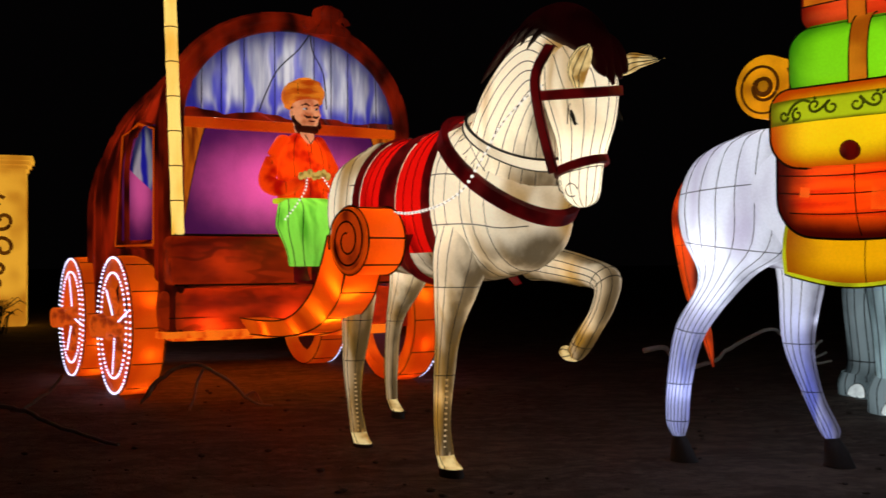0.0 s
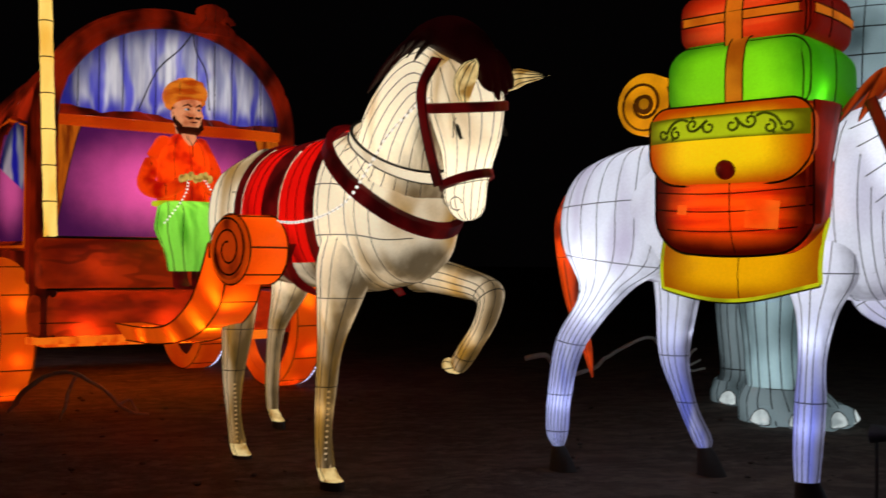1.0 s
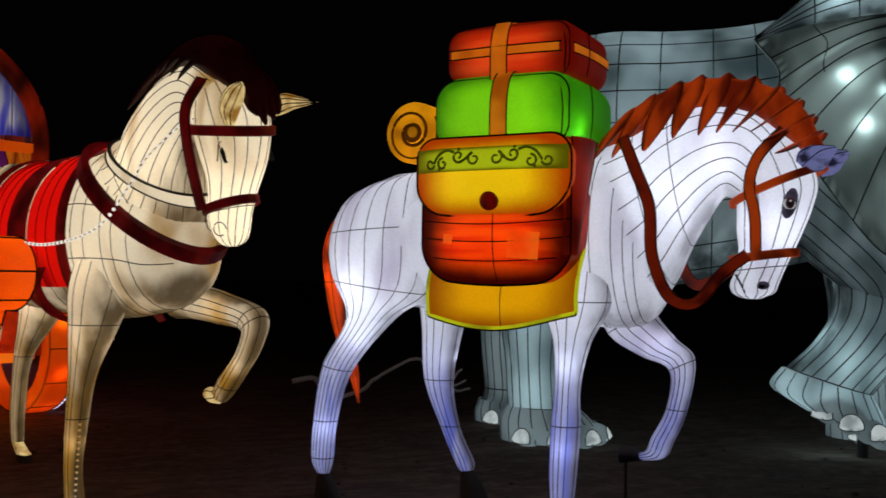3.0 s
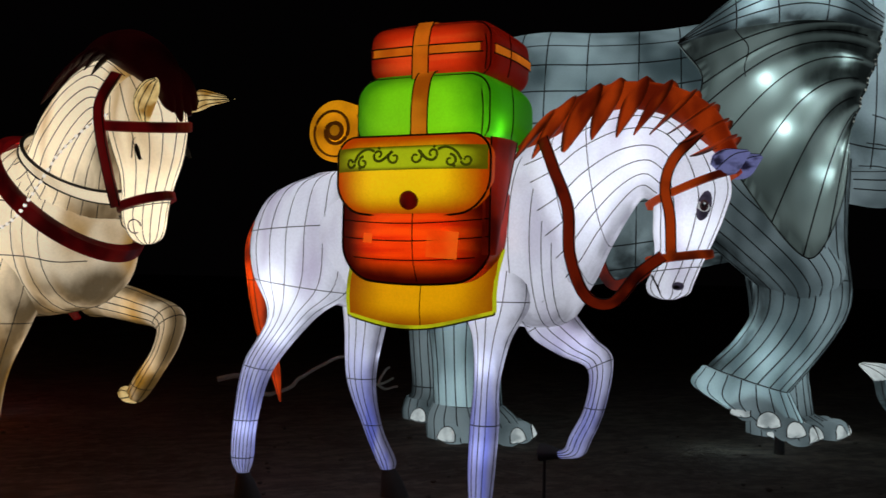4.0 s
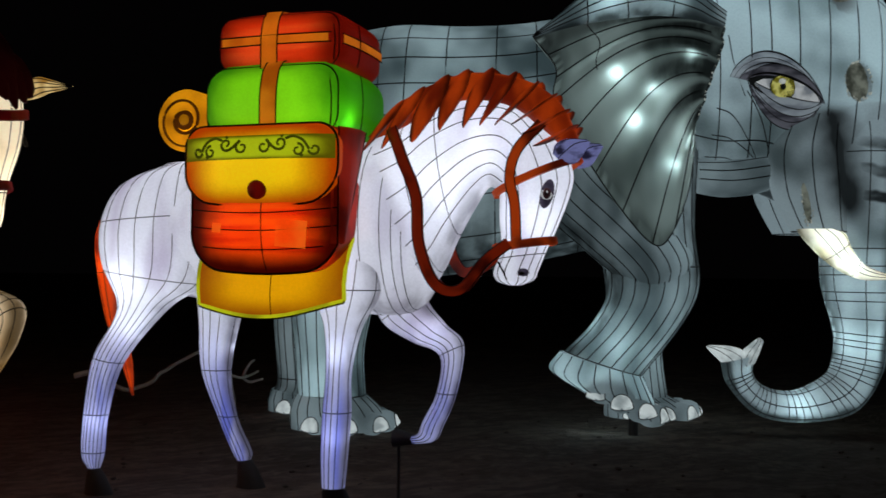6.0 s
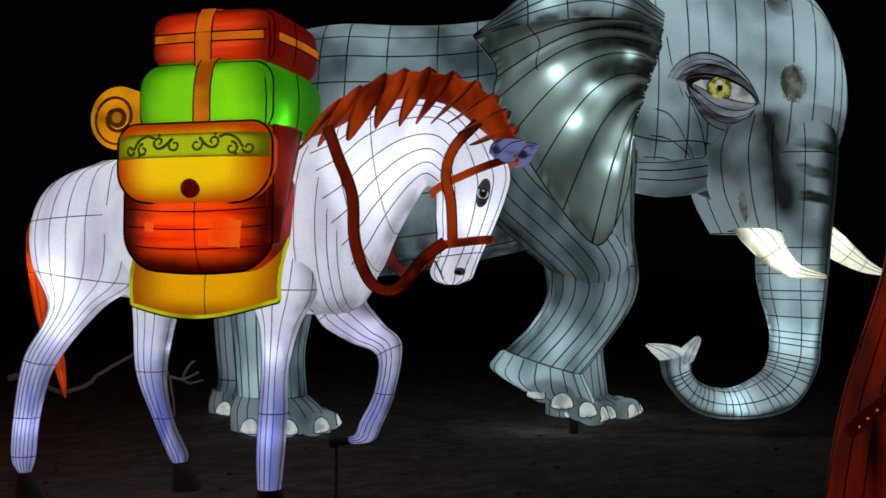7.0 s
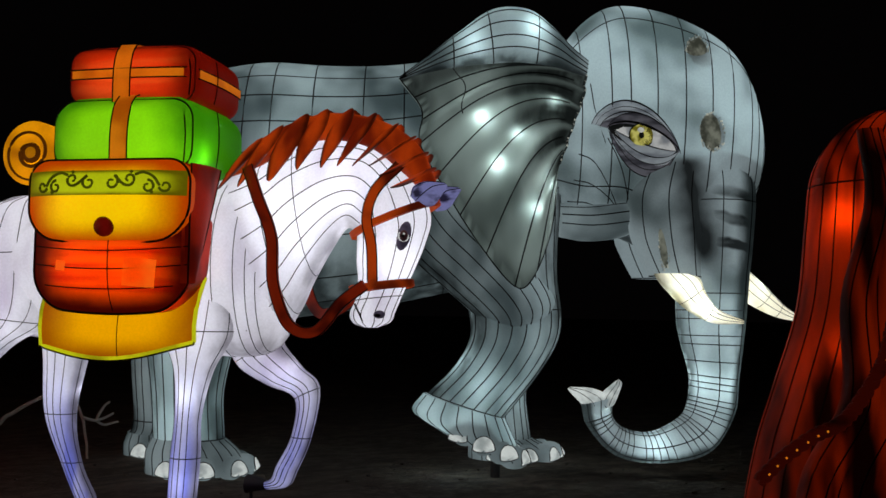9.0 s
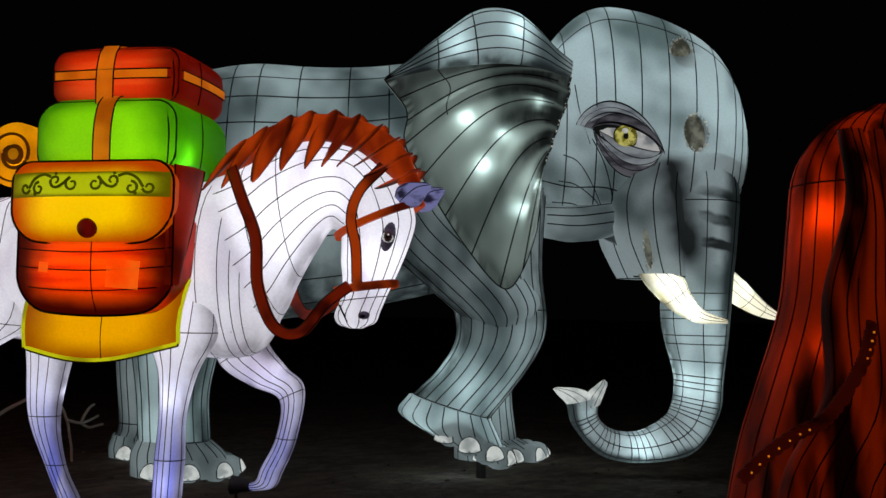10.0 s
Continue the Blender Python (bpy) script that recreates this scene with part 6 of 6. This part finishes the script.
for k in range(4):
    man.band((0.34 + 0.02 * k, 3.14 + 0.06 * k), (0.76 - 0.01 * k, 3.22 + 0.05 * k), 0.205 - 0.02 * abs(k - 1), 0.05, 0.02, TURBAN, my + 0.02, 30)
for pts in ([(0.52, my - 0.2, 2.72), (0.49, my - 0.3, 2.54), (0.52, my - 0.38, 2.3), (0.76, my - 0.27, 2.22), (0.93, my - 0.12, 2.33)], [(0.52, my + 0.2, 2.72), (0.52, my + 0.31, 2.54), (0.56, my + 0.4, 2.32), (0.79, my + 0.26, 2.24), (0.93, my + 0.06, 2.34)]):
    line = curve_rows(pts, 5)
    man.tube(line, np.interp(np.linspace(0, 1, 21), [0, 0.3, 0.55, 1], [0.1, 0.092, 0.098, 0.055]), SHIRT, 14)
    man.ball(pts[0], (0.1, 0.1, 0.1), SHIRT, 14)
    for i in (6, 11, 15):
        man.tube([line[i] + np.array((0.085 * math.sin(u), 0.03, 0.085 * math.cos(u))) * np.array((1, -1, 1)) for u in np.linspace(0.2, 2.2, 7)], 0.004, BEARD, 4)
for j in range(9):
    man.ball((0.95 + 0.03 * (j % 3), my - 0.18 + 0.035 * j, 2.34 + 0.012 * ((j * 5) % 4)), (0.04, 0.03, 0.045), GLOVE, 8)
man.band((0.33, 2.1), (0.81, 2.1), 0.315, 0.05, 0.012, HEM, my)
man.loft([(0.42, 2.1, 0.84, 2.12, 0.28, my), (0.42, 1.96, 1.0, 2.02, 0.33, my), (0.5, 1.82, 1.1, 1.84, 0.34, my - 0.04), (0.72, 1.7, 1.13, 1.68, 0.3, my - 0.08), (0.86, 1.56, 1.14, 1.56, 0.26, my - 0.1), (0.9, 1.4, 1.15, 1.4, 0.24, my - 0.1)], LIME, my, seams=(0.02, 0.1, 0.58, 0.66, 0.74, 0.82, 0.9), wire=0.005, air=(0.3, 0.3))
man.tube([(0.76, my - 0.05, 2.8), (0.8, my, 2.7), (0.82, my, 2.58)], 0.005, BEARD, 4)
man.tube([(0.76, my + 0.09, 2.8), (0.8, my, 2.7)], 0.005, BEARD, 4)
for k in (-1, 1):
    man.loft([(1.1, 1.44, 0.95, 1.44, 0.07), (1.12, 1.34, 0.96, 1.3, 0.075), (1.22, 1.27, 0.98, 1.22, 0.07), (1.3, 1.26, 1.26, 1.22, 0.03)], MAROON, my - 0.12 + k * 0.1, seg=14, k=4)
thing("coachman_figure", CA, "seated lantern figure in orange turban, red shirt and lime trousers", "lantern figure", geo=man)

# strings of white beads: reins
bead = Geo(); bead.ball((0, 0, 0), (0.0115, 0.0115, 0.0115), BEAD, 8)
bead_mesh = bead.mesh("bead")


def beads(name, m, pts, label, step=0.042):
    string = thing(name, m, label, "rein")
    fine = curve_rows(pts, 30)
    d = np.concatenate([[0], np.cumsum(np.linalg.norm(np.diff(fine, axis=0), axis=1))])
    for q in np.arange(0, d[-1], step):
        ob = new("bead", bead_mesh)
        ob.location = [np.interp(q, d, fine[:, i]) for i in range(3)]
        ob.parent = string
    g = Geo(); g.tube(fine[::4], 0.003, SEAM, 4); part("cord", g, string)


beads("rein", H1, [(1.68, -0.26, 2.5), (1.56, -0.31, 2.43), (1.42, -0.4, 2.27), (1.3, -0.46, 2.07), (1.15, -0.5, 1.89), (0.94, -0.53, 1.8), (0.63, -0.54, 1.76), (0.39, -0.55, 1.77), (0.08, -0.55, 1.79)], "long string of white beads from bridle to saddle")
beads("rein", CA, [(0.98, my - 0.12, 2.33), (1.05, my - 0.17, 2.2), (1.05, my - 0.26, 2.05), (0.95, my - 0.36, 1.88)], "white bead string hanging in a loose loop")
beads("rein", CA, [(0.98, my + 0.06, 2.33), (1.08, my + 0.1, 2.2), (1.12, my + 0.18, 2.05), (1.13, my + 0.25, 1.9)], "white bead string hanging over the knee")

# ---- gilt pillar far behind ----
GILT = silk("gilt_panel", (226, 168, 50), (176, 112, 24), 1.5, 0.9)
GILT_DARK = silk("gilt_outline", (120, 70, 14), (80, 44, 8), 0.7, 4)
pm = pose(-7.31, 26.24, 0, 0, 0, 12)
pillar = thing("pillar", pm, "gilt glowing pillar with scrolls and stepped cornice", "pillar")
g = Geo(); g.pillow((-0.8, -0.7, 0), (0.8, 0.7, 3.72), GILT, 0.03, 0.0, 4); part("shaft", g, pillar)
for z0, z1, w in ((3.7, 3.8, 0.84), (3.8, 3.9, 0.9), (3.9, 4.02, 0.96)):
    g = Geo(); g.pillow((-w, -w + 0.1, z0), (w, w - 0.1, z1), GILT, 0.03, 0.0, 4); part("cornice", g, pillar)
for cx, cz, r, a0, a1 in ((0.3, 2.5, 0.24, -2.4, 3.6), (0.3, 1.85, 0.26, 2.4, -3.6), (0.05, 3.15, 0.16, -1.5, 4), (0.2, 1.35, 0.13, 1.5, -4), (0.1, 1.0, 0.16, 1.5, -4), (0.22, 2.95, 0.12, 0.5, 5)):
    g = Geo(); g.tube([(p, -0.71, q) for p, q in spiral(cx, cz, r, 0.05, a0, a1, 26)], 0.045, GILT_DARK, 8); part("scroll", g, pillar)

# ---- long-haired figure at the end of the row ----
HAIR = silk("auburn_silk", (226, 62, 9), (36, 5, 3), 0.22, 2.0, (3.2, 2, 0.45), (0.36, 0.64))
BRAID = silk("dark_braid", (84, 18, 8), (28, 5, 3), 0.4, 6.0)
PEACH = silk("peach_silk", (236, 150, 90), (200, 100, 50), 0.85, 3)
HM = pose(5.759, 2.719, 0, 0, 0, -37.09)
g = Geo()
g.loft([(0.6, 2.8, 0.95, 2.82, 0.1), (0.335, 2.66, 1.25, 2.68, 0.34), (0.18, 2.42, 1.4, 2.42, 0.48), (0.14, 2.12, 1.44, 2.12, 0.52), (0.09, 1.66, 1.48, 1.66, 0.54), (-0.05, 1.21, 1.55, 1.21, 0.58), (-0.15, 0.9, 1.6, 0.9, 0.6), (-0.23, 0.5, 1.7, 0.5, 0.62), (-0.3, -0.02, 1.75, -0.02, 0.64)], HAIR,
       seg=48, seams=(0.97, 0.94, 0.91, 0.88, 0.85, 0.8, 0.02), rings=(2.3,), wire=0.0045, air=(0.5, 0.5))
for i, (x0, x1, x2, w) in enumerate(((0.34, 0.3, 0.05, 0.09), (0.48, 0.5, 0.2, 0.1), (0.6, 0.62, 0.4, 0.09), (0.3, 0.15, -0.12, 0.08), (0.7, 0.7, 0.55, 0.1))):
    g.loft([(x0 - w * 0.5, 2.6, x0 + w * 0.5, 2.6, 0.06, -0.3), (x0 - w, 2.2, x0 + w * 0.7, 2.2, 0.08, -0.46), (x1 - w, 1.7, x1 + w, 1.7, 0.09, -0.5), (x1 - w * 1.3, 1.2, x1 + w, 1.15, 0.1, -0.54), (x2 - w, 0.75, x2 + w, 0.65, 0.1, -0.58), (x2 - w * 1.3, -0.02, x2 + w, -0.02, 0.1, -0.6)], HAIR, seg=18, seams=(0.55, 0.75, 0.9), wire=0.0045, air=(0.6, 0.6))
g.ball((0.93, -0.36, 2.2), (0.3, 0.25, 0.42), PEACH, 20)
braid = curve_rows([(-0.47, 0.83), (-0.35, 0.94), (-0.2, 1.04), (-0.07, 1.1), (0.03, 1.21), (0.14, 1.39), (0.19, 1.57)], 26)
for ph in (0, 2.1, 4.2):
    g.tube([(p[0] + 0.013 * math.cos(i * 0.3 + ph), -0.76 + 0.013 * math.sin(i * 0.3 + ph), p[1] - 0.013 * math.cos(i * 0.3 + ph)) for i, p in enumerate(braid)], 0.019, BRAID, 8)
for i in list(range(8, 64, 9)) + list(range(132, 152, 6)):
    g.ball((braid[i][0], -0.79, braid[i][1]), (0.006, 0.006, 0.006), TURBAN, 8)
bulb(HM, (0.3, -0.2, 2.15), 1.5, (1.0, 0.6, 0.35), 0.05)
bulb(HM, (0.25, -0.25, 1.4), 0.6, (1.0, 0.6, 0.35), 0.05)
thing("figure_lantern", HM, "long auburn-haired lantern figure with beaded braid", "lantern figure", geo=g)

# ---- clods and small stones ----
CLOD = solid("soil_clod", (0.11, 0.09, 0.072), 0.95, 0, 0.5, 14, 0.6)
shapes = []
for i in range(8):
    bm = bmesh.new()
    bmesh.ops.create_icosphere(bm, subdivisions=2, radius=1.0)
    for v in bm.verts:
        v.co *= 1 + 0.45 * noise.noise(v.co * 1.3 + Vector((i * 7, 0, 0)))
        v.co.z *= 0.55
    bm.verts.ensure_lookup_table()
    shapes.append((np.array([v.co[:] for v in bm.verts]), [[v.index for v in f.verts] for f in bm.faces]))
    bm.free()
g = Geo()
g.slot(CLOD)
for i in range(1500):
    vs, fs = shapes[i % 8]
    d, a = 3.2 + 11 * random.random() ** 1.5, math.radians(random.uniform(20, 140))
    size = 0.008 + 0.022 * random.random() ** 4
    o = len(g.v)
    x, y, turn = d * math.cos(a), d * math.sin(a), random.uniform(0, 6.28)
    c, q = math.cos(turn), math.sin(turn)
    g.v += [(x + size * (c * p[0] - q * p[1]), y + size * (q * p[0] + c * p[1]), -0.018 + size * 0.3 + size * p[2]) for p in vs]
    g.f += [tuple(o + k for k in f) for f in fs]
    g.m += [0] * len(fs)
thing("soil_clods", Matrix(), "scattered small clods and stones on dark soil", "stones", geo=g, kind="stuff")

# ---- dead branches and weeds on the soil ----
BARK = solid("pale_dead_wood", (0.6, 0.52, 0.46), 0.85, 0, 0.5, 30, 0.5)
WEED = solid("dark_weed", (0.03, 0.05, 0.025), 0.8)


def branch(m, runs, r, label):
    b = thing("fallen_branch", m, label, "branch", "dead branches")
    for i, run in enumerate(runs):
        f = curve_rows(run, 8)
        f = f + np.array([noise.noise_vector(Vector(p) * 7) for p in f]) * 0.025
        g = Geo(); g.tube(f, np.linspace(r if i == 0 else r * 0.6, r * 0.45, len(f)), BARK, 7); part("limb" if i == 0 else "twig", g, b)
    return b


branch(pose(-0.78, 10.74, 0), [[(-0.75, 0.1, 0.1), (-0.6, 0.05, 0.3), (-0.3, 0, 0.42), (0.0, -0.05, 0.3), (0.25, -0.1, 0.08), (0.5, -0.15, 0.0)], [(-0.2, 0, 0.4), (-0.24, -0.1, 0.2), (-0.3, -0.2, -0.02)], [(0.2, -0.1, 0.1), (0.32, -0.05, 0.14), (0.4, -0.12, 0.03)], [(-0.75, 0.1, 0.1), (-0.82, 0.1, 0.02)]], 0.028, "arched pale dead branch lying on the soil")
branch(pose(3.55, 10.59, 0), [[(0.0, 0, 0.5), (0.22, 0, 0.53), (0.35, 0, 0.4), (0.6, 0, 0.33), (0.8, 0, 0.4), (1.1, 0.1, 0.55), (1.45, 0.1, 0.7), (1.62, 0.1, 0.62), (1.72, 0, 0.35), (1.78, 0, -0.02)], [(1.7, 0, 0.42), (1.85, 0, 0.38), (2.1, 0.1, 0.44)], [(1.85, 0, 0.38), (2.0, 0.1, 0.32), (2.15, 0.1, 0.34)], [(0.35, 0, 0.42), (0.25, -0.1, 0.15), (0.2, -0.15, -0.02)], [(1.85, 0, 0.38), (1.95, 0.05, 0.5), (2.05, 0.1, 0.56)]], 0.03, "long crooked dead branch behind the white horse")
branch(pose(-2.53, 10.01, 0), [[(-0.5, 0.6, 0.05), (-0.35, 0.3, 0.12), (0.0, 0, 0.1), (0.5, -0.7, 0.04), (1.1, -1.5, 0.0)], [(-0.35, 0.3, 0.12), (-0.4, 0.35, 0.4), (-0.36, 0.4, 0.62)], [(0, 0, 0.1), (0.2, 0.2, 0.25), (0.3, 0.25, 0.38)]], 0.03, "dead branch with upright twig near the wheels")


def weeds(x, y, n, size, label):
    g = Geo()
    for i in range(n):
        a, ln = random.uniform(0, 2 * math.pi), size * random.uniform(0.5, 1.0)
        r = 0.4 * size * random.random()
        p = np.array((r * math.cos(a), r * math.sin(a), -0.02))
        d = np.array((math.cos(a), math.sin(a), 0)) * random.uniform(0.1, 0.8)
        g.tube([p, p + d * ln * 0.3 + np.array((0, 0, ln * 0.5)), p + d * ln * 0.8 + np.array((0, 0, ln * 0.7)), p + d * ln * 1.2 + np.array((0, 0, ln * 0.55))], (0.02, 0.016, 0.01, 0.002), WEED, 4)
    thing("weed_clump", pose(x, y, 0), label, "weeds", "weed clumps", geo=g)


weeds(-6.66, 23.52, 70, 1.1, "dark clump of long-leaved weeds before the pillar")
weeds(-3.54, 11.04, 40, 0.4, "small dark clump of weeds on the soil")
